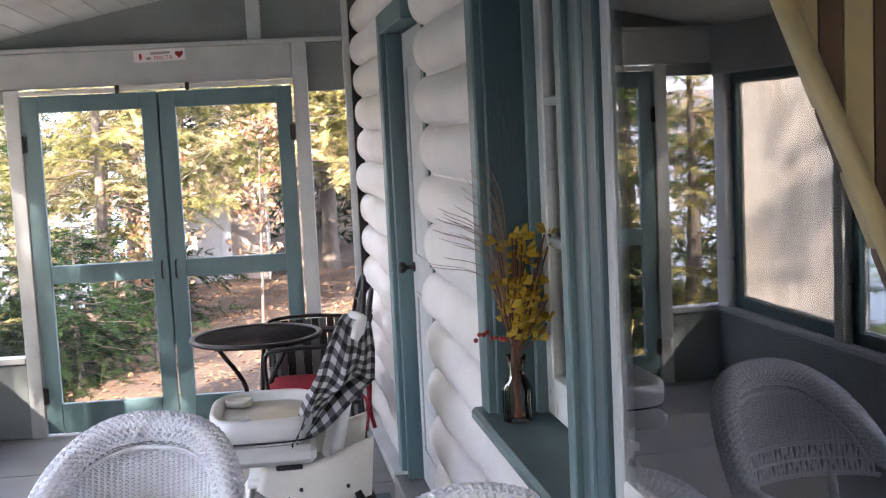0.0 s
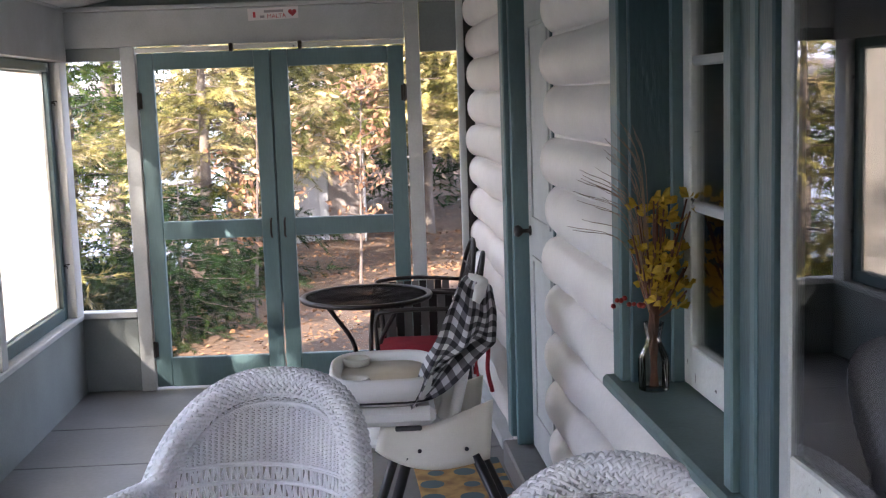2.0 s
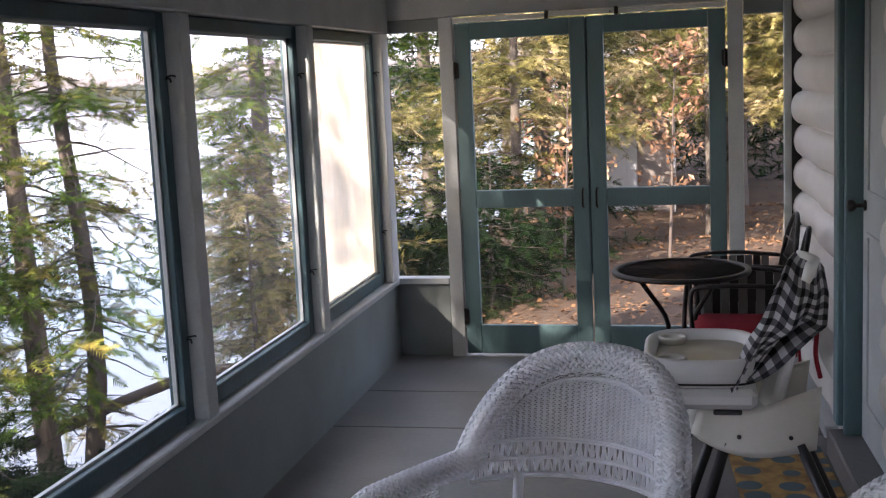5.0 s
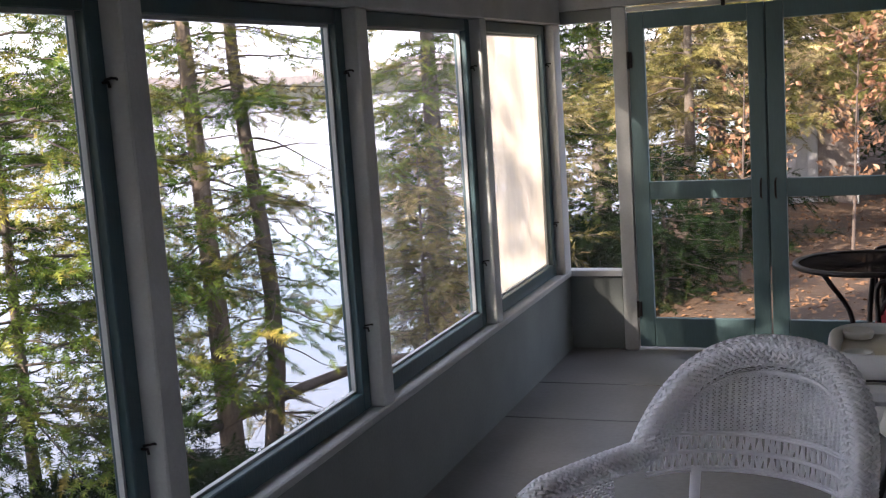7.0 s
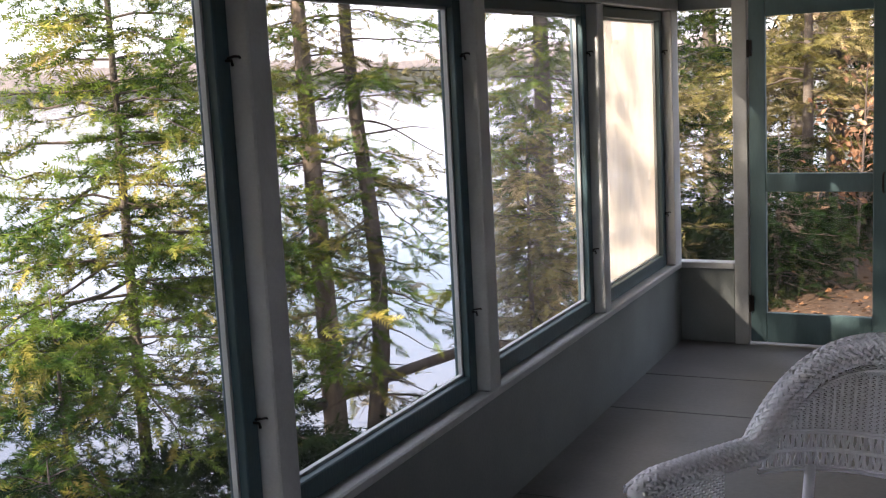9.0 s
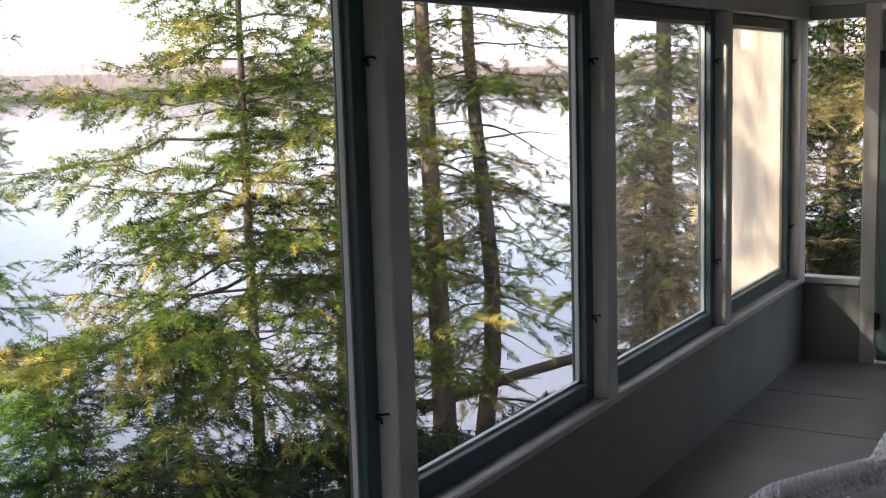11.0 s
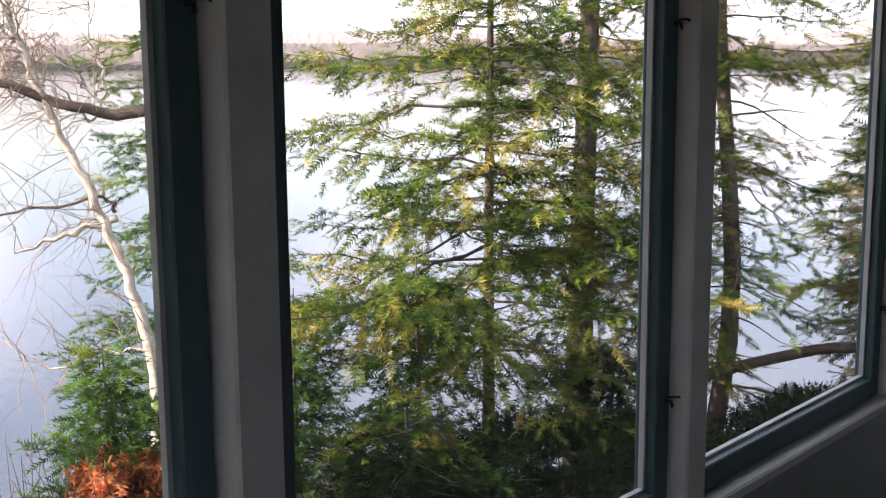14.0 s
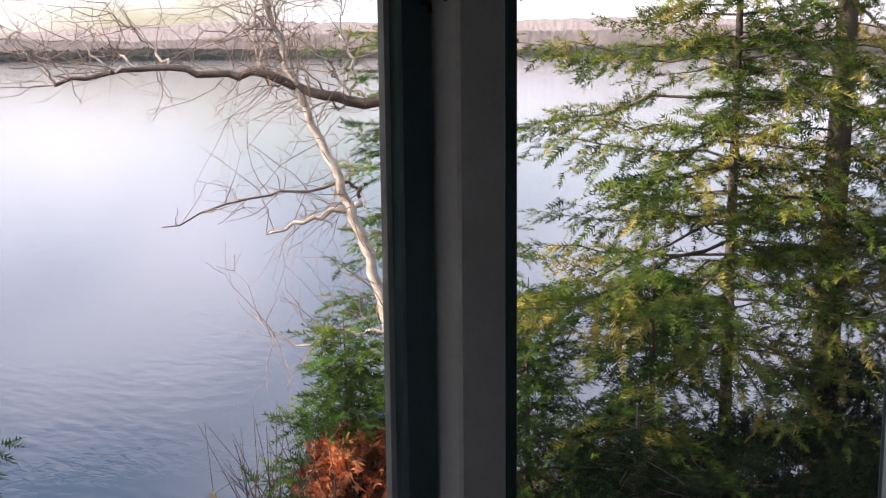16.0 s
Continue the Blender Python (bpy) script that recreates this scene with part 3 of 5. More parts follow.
BROWN_WOOD = material("dark_brown_wood", (0.12, 0.07, 0.04), 0.5, scale=6, vary=0.3, fine=60, bump=0.2, stretch=(1, 1, 0.2))
TABLE_MESH = see_through("black_metal_mesh", 0.22, (0.03, 0.028, 0.028), 0.0)
GREY_SLING = material("grey_sling_stripe", (0.16, 0.155, 0.155), 0.8, vary=0.2)
STEM = material("dry_brown_stem", (0.16, 0.07, 0.045), 0.8)
GRASS = material("dry_grass", (0.30, 0.22, 0.16), 0.8)
PETAL = material("yellow_petal", (0.62, 0.40, 0.03), 0.7, scale=30, vary=0.3, second=(0.45, 0.33, 0.03))
BERRY = material("red_berry", (0.35, 0.02, 0.015), 0.3)
STICKER = material("white_sticker", (0.7, 0.68, 0.68), 0.4, vary=0.05)
RED_INK = material("red_ink", (0.45, 0.02, 0.035), 0.5, vary=0.1)
GREY_INK = material("grey_ink", (0.3, 0.28, 0.3), 0.5, vary=0.1)


def gingham():
    m = bpy.data.materials.new("black_white_gingham")
    m.use_nodes = True
    n, l = m.node_tree.nodes, m.node_tree.links
    uv, sep = n.new("ShaderNodeUVMap"), n.new("ShaderNodeSeparateXYZ")
    l.new(uv.outputs[0], sep.inputs[0])
    sums = []
    for ax in "XY":
        fr, gt = n.new("ShaderNodeMath"), n.new("ShaderNodeMath")
        fr.operation, gt.operation = "FRACT", "GREATER_THAN"
        gt.inputs[1].default_value = 0.5
        l.new(sep.outputs[ax], fr.inputs[0])
        l.new(fr.outputs[0], gt.inputs[0])
        sums.append(gt)
    add, ramp = n.new("ShaderNodeMath"), n.new("ShaderNodeValToRGB")
    l.new(sums[0].outputs[0], add.inputs[0])
    l.new(sums[1].outputs[0], add.inputs[1])
    half = n.new("ShaderNodeMath")
    half.operation = "MULTIPLY"
    half.inputs[1].default_value = 0.5
    l.new(add.outputs[0], half.inputs[0])
    ramp.color_ramp.interpolation = "CONSTANT"
    e = ramp.color_ramp.elements
    e[0].position, e[0].color = 0.0, (0.72, 0.72, 0.74, 1)
    e[1].position, e[1].color = 0.25, (0.19, 0.185, 0.20, 1)
    k = e.new(0.75)
    k.color = (0.03, 0.03, 0.036, 1)
    l.new(half.outputs[0], ramp.inputs["Fac"])
    l.new(ramp.outputs["Color"], n["Principled BSDF"].inputs["Base Color"])
    n["Principled BSDF"].inputs["Roughness"].default_value = 0.85
    return m


GINGHAM = gingham()


def dotted_mat():
    m = bpy.data.materials.new("dotted_mat")
    m.use_nodes = True
    n, l = m.node_tree.nodes, m.node_tree.links
    co, vo, no = n.new("ShaderNodeTexCoord"), n.new("ShaderNodeTexVoronoi"), n.new("ShaderNodeTexNoise")
    vo.inputs["Scale"].default_value, vo.inputs["Randomness"].default_value = 6.5, 0.35
    no.inputs["Scale"].default_value = 14
    r1, r2, mx = n.new("ShaderNodeValToRGB"), n.new("ShaderNodeValToRGB"), n.new("ShaderNodeMix")
    r1.color_ramp.interpolation = "CONSTANT"
    r1.color_ramp.elements[0].color, r1.color_ramp.elements[1].color = (1, 1, 1, 1), (0, 0, 0, 1)
    r1.color_ramp.elements[1].position = 0.34
    r2.color_ramp.elements[0].color, r2.color_ramp.elements[1].color = (0.30, 0.19, 0.06, 1), (0.17, 0.095, 0.035, 1)
    r2.color_ramp.elements[0].position, r2.color_ramp.elements[1].position = 0.4, 0.65
    mx.data_type = "RGBA"
    mx.inputs["B"].default_value = (0.05, 0.085, 0.10, 1)
    for t in (vo, no):
        l.new(co.outputs["Object"], t.inputs["Vector"])
    l.new(vo.outputs["Distance"], r1.inputs["Fac"])
    l.new(no.outputs["Fac"], r2.inputs["Fac"])
    l.new(r1.outputs["Color"], mx.inputs["Factor"])
    l.new(r2.outputs["Color"], mx.inputs["A"])
    l.new(mx.outputs["Result"], n["Principled BSDF"].inputs["Base Color"])
    n["Principled BSDF"].inputs["Roughness"].default_value = 0.9
    return m


def strands(name, lines, r, mat, parent, sides=4):
    """Woven strands, all of one panel in one mesh: lines (N,K,3), one radius."""
    lines = np.asarray(lines, float)
    N, K = lines.shape[:2]
    d = np.gradient(lines, axis=1)
    d /= np.linalg.norm(d, axis=2, keepdims=True) + 1e-9
    ref = np.where(np.abs(d[..., 2:]) > 0.8, np.array([0, 1.0, 0]), np.array([0, 0, 1.0]))
    u = np.cross(d, ref)
    u /= np.linalg.norm(u, axis=2, keepdims=True) + 1e-9
    w = np.cross(d, u)
    a = 2 * np.pi * np.arange(sides) / sides
    v = lines[:, :, None] + r * (np.cos(a)[:, None] * u[:, :, None] + np.sin(a)[:, None] * w[:, :, None])
    i, k, s = np.meshgrid(np.arange(N), np.arange(K - 1), np.arange(sides), indexing="ij")
    at = lambda k_, s_: (i * K + k_) * sides + s_ % sides
    f = np.stack([at(k, s), at(k, s + 1), at(k + 1, s + 1), at(k + 1, s)], -1).reshape(-1, 4)
    return raw(name, v.reshape(-1, 3), f, mat, parent, smooth=True)


# ---- wicker armchair: faces -y, seat centre over its origin ----
def wicker_chair(m):
    ch = tagged(holder("wicker_armchair", m), "white painted wicker armchair with a rounded back", "armchair", "wicker armchairs")
    ztop = lambda u: 0.862 - 0.28 * np.abs(u) ** 2.6
    A = 1.35

    def surf(u, z):
        u, z = np.asarray(u, float), np.asarray(z, float)
        x = 0.315 * np.sin(A * u) / math.sin(A)
        y = 0.29 - 0.21 * (1 - np.cos(A * u)) / (1 - math.cos(A)) + 0.17 * (z - 0.42)
        return np.stack([x, y, z + 0 * x], -1)

    def out(u):
        return np.stack([0.55 * np.sin(A * u), np.cos(A * u), 0 * u], -1)

    # wide rolled rim that runs on into the arms
    us = np.linspace(-1, 1, 61)
    back = surf(us, ztop(us))
    e0, e1 = back[0], back[-1]
    arm = lambda e, s: np.array([[e[0] + s * 0.08 * q ** 0.7, e[1] - 0.43 * q, e[2] - 0.005 * q - 0.04 * max(0, q - 0.85) * 4] for q in np.linspace(0.04, 1, 18)])
    path = np.concatenate([arm(e0, -1)[::-1], back, arm(e1, 1)])
    seg = np.r_[0, np.cumsum(np.linalg.norm(np.diff(path, axis=0), axis=1))]
    n = 460
    d = np.linspace(0, seg[-1], n)
    path = np.stack([np.interp(d, seg, path[:, k]) for k in range(3)], -1)
    for _ in range(6):
        path[1:-1] = (path[:-2] + path[1:-1] + path[2:]) / 3
    tan = np.gradient(path, axis=0)
    tan /= np.linalg.norm(tan, axis=1, keepdims=True)
    front = np.cross(tan, np.cross(np.array([0, -0.75, 0.66]), tan))
    front /= np.linalg.norm(front, axis=1, keepdims=True)
    side = np.cross(tan, front)
    core = bmesh.new()
    tube(core, [tuple(p) for p in path[::6]], 0.0325, 12)
    part("rim", core, WICKER, ch, smooth=True)
    lines = []
    for hand in (-1, 1):
        for k in range(10):
            th = hand * d / 0.036 + 2 * np.pi * k / 10
            rr = 0.0350 + 0.0036 * np.cos(10 * th) * hand
            lines.append(path + side * (1.15 * rr * np.cos(th))[:, None] + front * (0.8 * rr * np.sin(th))[:, None])
    strands("rim_weave", lines, 0.0056, WICKER, ch)["kind"] = "stuff"
    # braided edge inside the rim
    inner = np.linspace(-0.93, 0.93, 220)
    p = surf(inner * 0.93, ztop(inner) - 0.062) - 0.012 * out(inner)
    wob = np.arange(220)
    strands("braid", [p + 0.006 * np.stack([np.sin(wob * 0.9 + q), 0 * wob, np.cos(wob * 0.9 + q)], -1) for q in (0, 2.1, 4.2)], 0.0042, WICKER, ch)
    # vertical ribs and weft of the back
    ribs = np.linspace(-0.9, 0.9, 43)
    lines = []
    for u in ribs:
        lines.append(surf(np.full(12, u), np.linspace(0.516, float(ztop(u)) - 0.05, 12)))
    strands("rib", lines, 0.0056, WICKER, ch)
    lines = []
    for r, z in enumerate(np.arange(0.622, 0.825, 0.0056)):
        um = 0.9 * min(1.0, max(0.05, ((0.862 - 0.045 - z) / 0.28)) ** (1 / 2.6))
        u = np.linspace(-um, um, 211)
        ph = np.sin(np.pi * (u + 0.9) / (1.8 / 42) + np.pi * r + np.pi / 2)
        lines.append(surf(u, np.full(211, z)) + out(u) * (0.0052 * ph)[:, None])
    strands("weft", lines, 0.0030, WICKER, ch, 3)["kind"] = "stuff"
    # open lattice under it
    lines = []
    for u in np.linspace(-0.88, 0.86, 30):
        for s in (-1, 1):
            q = np.linspace(0, 1, 7)
            lines.append(surf(u + s * 0.065 * (q - 0.5), 0.520 + 0.098 * q) + out(np.full(7, u)) * 0.004 * s)
    strands("lattice", lines, 0.0036, WICKER, ch)["kind"] = "stuff"
    u = np.linspace(-0.95, 0.95, 80)
    [strands("band", [ln], 0.0045, WICKER, ch) for ln in [surf(u, np.full(80, z)) + out(u) * o for z in (0.515, 0.523, 0.567, 0.571, 0.617, 0.625) for o in (-0.004, 0.004)]]
    # arm panels
    for s in (-1, 1):
        e = e1 if s > 0 else e0
        lines = []
        for r, z in enumerate(np.arange(0.40, 0.575, 0.0085)):
            q = np.linspace(0.25, 0.97, 80)
            lines.append(np.stack([e[0] + s * (0.08 * q ** 0.7 + 0.004 * np.sin(np.pi * q * 40 + np.pi * r)), e[1] - 0.43 * q, z + 0 * q], -1))
        strands("arm_panel", lines, 0.0036, WICKER, ch, 3)["kind"] = "stuff"
    # seat, skirt, legs
    b = bmesh.new()
    lathe(b, [(0.28, 0.36), (0.31, 0.375), (0.315, 0.40), (0.29, 0.415), (0.05, 0.40)], 32)
    bmesh.ops.scale(b, vec=(1.0, 0.92, 1.0), verts=b.verts)
    part("seat", b, WICKER, ch, smooth=True)
    th = np.linspace(0, 2 * np.pi, 120)
    strands("skirt", [np.stack([(0.30 + 0.005 * np.sin(30 * th + np.pi * r)) * np.cos(th), 0.92 * (0.30 + 0.005 * np.sin(30 * th + np.pi * r)) * np.sin(th), z + 0 * th], -1) for r, z in enumerate(np.arange(0.27, 0.36, 0.009))], 0.0042, WICKER, ch, 3)
    for x, y in ((-0.25, -0.22), (0.25, -0.22), (-0.22, 0.22), (0.22, 0.22)):
        b = bmesh.new()
        tube(b, [(x, y, 0.0), (x * 0.98, y * 0.98, 0.2), (x * 0.95, y * 0.95, 0.37)], 0.02, 10)
        part("leg", b, WICKER, ch, smooth=True)
    for s in (-1, 1):
        e = e1 if s > 0 else e0
        b = bmesh.new()
        tube(b, [(e[0] + s * 0.03, e[1] - 0.40, 0.37), (e[0] + s * 0.075, e[1] - 0.41, 0.56)], 0.016, 10)
        part("arm_post", b, WICKER, ch, smooth=True)
        b = bmesh.new()
        tube(b, [tuple(surf(s * 0.55, 0.38)), tuple(surf(s * 0.55, 0.525))], 0.016, 10)
        part("back_post", b, WICKER, ch, smooth=True)
    return ch


chair = wicker_chair(Matrix.Translation((-0.505, 2.345, 0)) @ Matrix.Rotation(radians(-22), 4, "Z"))
tagged(copy_thing(chair, Matrix.Translation((0.225, 1.43, 0)) @ Matrix.Rotation(radians(-45), 4, "Z")), "white painted wicker armchair beside the log wall")


# ---- round bistro table ----
def bistro_table(x, y, z, r):
    t = tagged(holder("bistro_table", Matrix.Translation((x, y, 0))), "round black metal mesh bistro table on curved legs", "table")
    b = bmesh.new()
    lathe(b, [(r - 0.03, z - 0.012), (r, z - 0.018), (r + 0.004, z - 0.006), (r, z + 0.003), (r - 0.022, z + 0.003), (r - 0.026, z - 0.004)], 48)
    b.faces.ensure_lookup_table()
    bmesh.ops.delete(b, geom=[f for f in b.faces if len(f.verts) > 4], context="FACES_ONLY")
    part("rim", b, BLACK_IRON, t, smooth=True)
    b = bmesh.new()
    lathe(b, [(r - 0.024, z - 0.004), (r - 0.024, z - 0.0025)], 48)
    part("mesh_top", b, TABLE_MESH, t)
    b = bmesh.new()
    for k in range(8):
        a = math.pi * k / 8
        tube(b, [(-(r - 0.03) * math.cos(a), -(r - 0.03) * math.sin(a), z - 0.012), ((r - 0.03) * math.cos(a), (r - 0.03) * math.sin(a), z - 0.012)], 0.005, 6)
    part("brace", b, BLACK_IRON, t)
    for k in range(3):
        a = radians(200 + 120 * k)
        c, s = math.cos(a), math.sin(a)
        b = bmesh.new()
        tube(b, curve_points([(0.22 * c, 0.22 * s, z - 0.02), (0.17 * c, 0.17 * s, z - 0.09), (0.07 * c, 0.07 * s, z - 0.26), (0.09 * c, 0.09 * s, 0.25), (0.25 * c, 0.25 * s, 0.01)], 5), 0.012, 8)
        part("leg", b, BLACK_IRON, t, smooth=True)
    return t


bistro_table(-0.155, 4.98, 0.725, 0.325)


# ---- iron garden chairs: face -x ----
def garden_chair(x, y, turn, cushion, label):
    ch = tagged(holder("garden_chair", Matrix.Translation((x, y, 0)) @ Matrix.Rotation(radians(turn), 4, "Z")), label, "chair", "garden chairs")
    b = bmesh.new()
    tube(b, curve_points([(0.22, -0.20, 0.44), (0.25, -0.19, 0.62), (0.28, -0.15, 0.80), (0.30, -0.07, 0.90), (0.305, 0, 0.93), (0.30, 0.07, 0.90), (0.28, 0.15, 0.80), (0.25, 0.19, 0.62), (0.22, 0.20, 0.44)], 6), 0.012, 8)
    part("back_hoop", b, BLACK_IRON, ch, smooth=True)
    b = bmesh.new()
    for k in range(-4, 5):
        tube(b, curve_points([(0.222, 0.042 * k, 0.45), (0.255, 0.040 * k, 0.66), (0.29, 0.026 * k, 0.84 - 0.004 * k * k), (0.302, 0.018 * k, 0.915 - 0.006 * k * k)], 3), 0.005, 6)
    for z, w in ((0.70, 0.165), (0.80, 0.13)):
        tube(b, [(0.262 + 0.12 * (z - 0.7), -w, z), (0.265 + 0.12 * (z - 0.7), w, z)], 0.005, 6)
    part("back_scrolls", b, BLACK_IRON, ch, smooth=True)
    for s in (-1, 1):
        b = bmesh.new()
        tube(b, curve_points([(0.262, 0.2 * s, 0.69), (0.05, 0.235 * s, 0.705), (-0.14, 0.24 * s, 0.70), (-0.21, 0.23 * s, 0.66), (-0.20, 0.22 * s, 0.44)], 5), 0.011, 8)
        part("armrest", b, BLACK_IRON, ch, smooth=True)
        for q in range(0 if cushion else 9):
            xx = 0.18 - 0.042 * q
            block("side_slat", BLACK_IRON if q % 2 else GREY_SLING, ch, xx - 0.019, xx + 0.019, 0.224 * s - 0.003, 0.224 * s + 0.003, 0.44, 0.69, bevel=0)
    b = bmesh.new()
    box(b, -0.22, 0.23, -0.22, 0.22, 0.415, 0.437, 0.008)
    part("seat", b, BLACK_IRON, ch)
    for lx in (-0.2, 0.22):
        for ly in (-0.2, 0.2):
            b = bmesh.new()
            tube(b, [(lx, ly, 0.42), (lx * 1.08, ly * 1.05, 0.0)], 0.011, 8)
            part("leg", b, BLACK_IRON, ch, smooth=True)
    if cushion:
        c = tagged(holder("seat_cushion", ch.matrix_world.copy()), "plump red cloth cushion on a garden chair", "cushion")
        b = bmesh.new()
        box(b, -0.23, 0.22, -0.215, 0.215, 0.438, 0.50, 0)
        bmesh.ops.subdivide_edges(b, edges=b.edges, cuts=7, use_grid_fill=True)
        for v in b.verts:
            ex, ey = abs(v.co.x + 0.005) / 0.225, abs(v.co.y) / 0.215
            k = max(ex, ey)
            v.co.z = 0.469 + (v.co.z - 0.469) * (1.15 - 0.85 * k ** 4)
            v.co.x *= 1 - 0.04 * ey ** 4
            v.co.y *= 1 - 0.04 * ex ** 4
        part("cover", b, RED_CLOTH, c, smooth=True)
        for s in (-1, 1):
            ties = bmesh.new()
            tube(ties, curve_points([(0.215, 0.19 * s, 0.46), (0.25, 0.2 * s, 0.44), (0.26, 0.21 * s, 0.36), (0.25, 0.2 * s, 0.28)], 3), 0.007, 6)
            part("tie", ties, RED_CLOTH, c, smooth=True)
    return ch


garden_chair(0.11, 5.36, 4, False, "black iron garden chair with a rounded scroll back")
garden_chair(0.115, 4.86, -4, True, "black iron garden chair holding a red cushion")


# ---- high chair: faces -x ----
def patch(bm, fn, nu, nv, thick=0.0):
    """A sheet from fn(u, v), with thickness where given."""
    g = [[bm.verts.new(fn(i / nu, j / nv)) for j in range(nv + 1)] for i in range(nu + 1)]
    faces = [bm.faces.new((g[i][j], g[i + 1][j], g[i + 1][j + 1], g[i][j + 1])) for i in range(nu) for j in range(nv)]
    if thick:
        bmesh.ops.recalc_face_normals(bm, faces=bm.faces)
        bmesh.ops.solidify(bm, geom=faces, thickness=thick)
    return faces


hc = tagged(holder("high_chair", Matrix.Translation((0.05, 3.33, 0))), "white plastic high chair with a feeding tray and black legs", "high chair")
b = bmesh.new()
ell = lambda a, rx, ry, p=0.55: (rx * math.copysign(abs(math.cos(a)) ** p, math.cos(a)), ry * math.copysign(abs(math.sin(a)) ** p, math.sin(a)))
rings = []
for rx, ry, z in ((0.165, 0.215, 0.655), (0.185, 0.235, 0.665), (0.195, 0.245, 0.705), (0.192, 0.242, 0.745), (0.18, 0.23, 0.752), (0.165, 0.215, 0.742), (0.155, 0.2, 0.715), (0.10, 0.15, 0.712)):
    rings.append([b.verts.new((-0.13 + ell(2 * math.pi * k / 40, rx, ry)[0], ell(2 * math.pi * k / 40, rx, ry)[1], z)) for k in range(40)])
for p, q in zip(rings, rings[1:]):
    for k in range(40):
        b.faces.new((p[k], p[(k + 1) % 40], q[(k + 1) % 40], q[k]))
b.faces.new(rings[0][::-1])
b.faces.new(rings[-1])
tray = part("tray", b, WHITE_PLASTIC, hc, "white tray with a raised rim", True)
b = bmesh.new()
lip = [[b.verts.new((-0.13 + ell(2 * math.pi * k / 40, rx, ry)[0], ell(2 * math.pi * k / 40, rx, ry)[1], z)) for k in range(40)] for rx, ry, z in ((0.152, 0.197, 0.7165), (0.150, 0.195, 0.7195), (0.06, 0.09, 0.7185))]
for p, q in zip(lip, lip[1:]):
    for k in range(40):
        b.faces.new((p[k], p[(k + 1) % 40], q[(k + 1) % 40], q[k]))
b.faces.new(lip[-1])
part("tray_insert", b, TRAY_TAN, tray, "stained tan tray insert", True)
seam = bmesh.new()
tube(seam, [(-0.13 + ell(2 * math.pi * k / 40, 0.192, 0.242)[0], ell(2 * math.pi * k / 40, 0.192, 0.242)[1], 0.672) for k in range(41)], 0.0035, 6)
part("tray_seam", seam, BLACK_PLASTIC, tray, "dark seam under the tray rim")
for cy in (0.15, -0.16):
    b = bmesh.new()
    lathe(b, [(0.045, 0.712), (0.052, 0.738), (0.048, 0.746), (0.038, 0.738), (0.034, 0.720)], 20, (-0.23, cy, 0))
    part("cup_holder", b, CREAM, tray, smooth=True)
b = bmesh.new()
box(b, -0.30, 0.04, -0.235, 0.235, 0.585, 0.652, 0.025)
part("tray_base", b, WHITE_PLASTIC, hc)
b = bmesh.new()
box(b, -0.10, -0.01, -0.25, -0.236, 0.575, 0.592, 0.004)
part("latch", b, BLACK_PLASTIC, hc)
b = bmesh.new()
patch(b, lambda u, v: (0.09 + 0.13 * v + 0.03 * math.sin(math.pi * u), (u - 0.5) * (0.36 - 0.07 * v), 0.50 + 0.54 * v), 10, 10, 0.03)
part("backrest", b, WHITE_PLASTIC, hc, smooth=True)
b = bmesh.new()
patch(b, lambda u, v: (-0.20 + 0.32 * v, (u - 0.5) * 0.36, 0.505 - 0.02 * math.sin(math.pi * u) + 0.03 * (1 - v)), 8, 6, 0.03)
part("seat", b, WHITE_PLASTIC, hc, smooth=True)
for s in (-1, 1):
    b = bmesh.new()
    patch(b, lambda u, v: (-0.17 + 0.39 * u + 0.02 * v, s * (0.18 + 0.035 * (1 - v) + 0.02 * math.sin(math.pi * u)), 0.455 + 0.05 * (1 - u) * (1 - v) + v * (0.12 + 0.13 * max(0, u - 0.4)) - 0.05 * (1 - v) * math.sin(math.pi * u ** 0.8)), 14, 8, 0.016)
    part("side_shell", b, CREAM, hc, "cream curved side shell with two screws", True)
    for sx in (-0.02, 0.14):
        b = bmesh.new()
        lathe(b, [(0.007, 0.0), (0.007, 0.006), (0.003, 0.008)], 12)
        scr = part("screw", b, BLACK_PLASTIC, hc)
        scr.matrix_local = Matrix.Translation((sx, s * 0.232, 0.50)) @ Matrix.Rotation(-s * math.pi / 2, 4, "X")
    for x0, x1 in ((-0.06, -0.20), (0.17, 0.36)):
        b = bmesh.new()
        tube(b, [(x0, 0.205 * s, 0.47), (x1, 0.29 * s, 0.03), (x1 * 1.02, 0.295 * s, 0.0)], [0.019, 0.019, 0.021], 10)
        leg = part("leg", b, BLACK_PLASTIC, hc, smooth=True)
        b = bmesh.new()
        box(b, x1 - 0.03, x1 + 0.03, 0.29 * s - 0.022, 0.29 * s + 0.022, 0.0, 0.035, 0.008)
        part("foot", b, WHITE_PLASTIC, leg)
b = bmesh.new()
patch(b, lambda u, v: (-0.20 - 0.12 * v, (u - 0.5) * 0.30, 0.46 - 0.24 * v + 0.03 * math.sin(math.pi * v)), 6, 8, 0.02)
part("footrest", b, WHITE_PLASTIC, hc, smooth=True)
b = bmesh.new()
tube(b, curve_points([(0.215, 0.10, 0.90), (0.25, 0.08, 0.80), (0.245, 0.06, 0.70), (0.26, 0.05, 0.62)], 4), 0.008, 6)
part("strap", b, RED_CLOTH, hc, "red harness strap")

# checked cloth thrown over its back
bm = bmesh.new()
uvl = bm.loops.layers.uv.new("UVMap")
NU, NV = 26, 34
cloth_rng = random.Random(4)


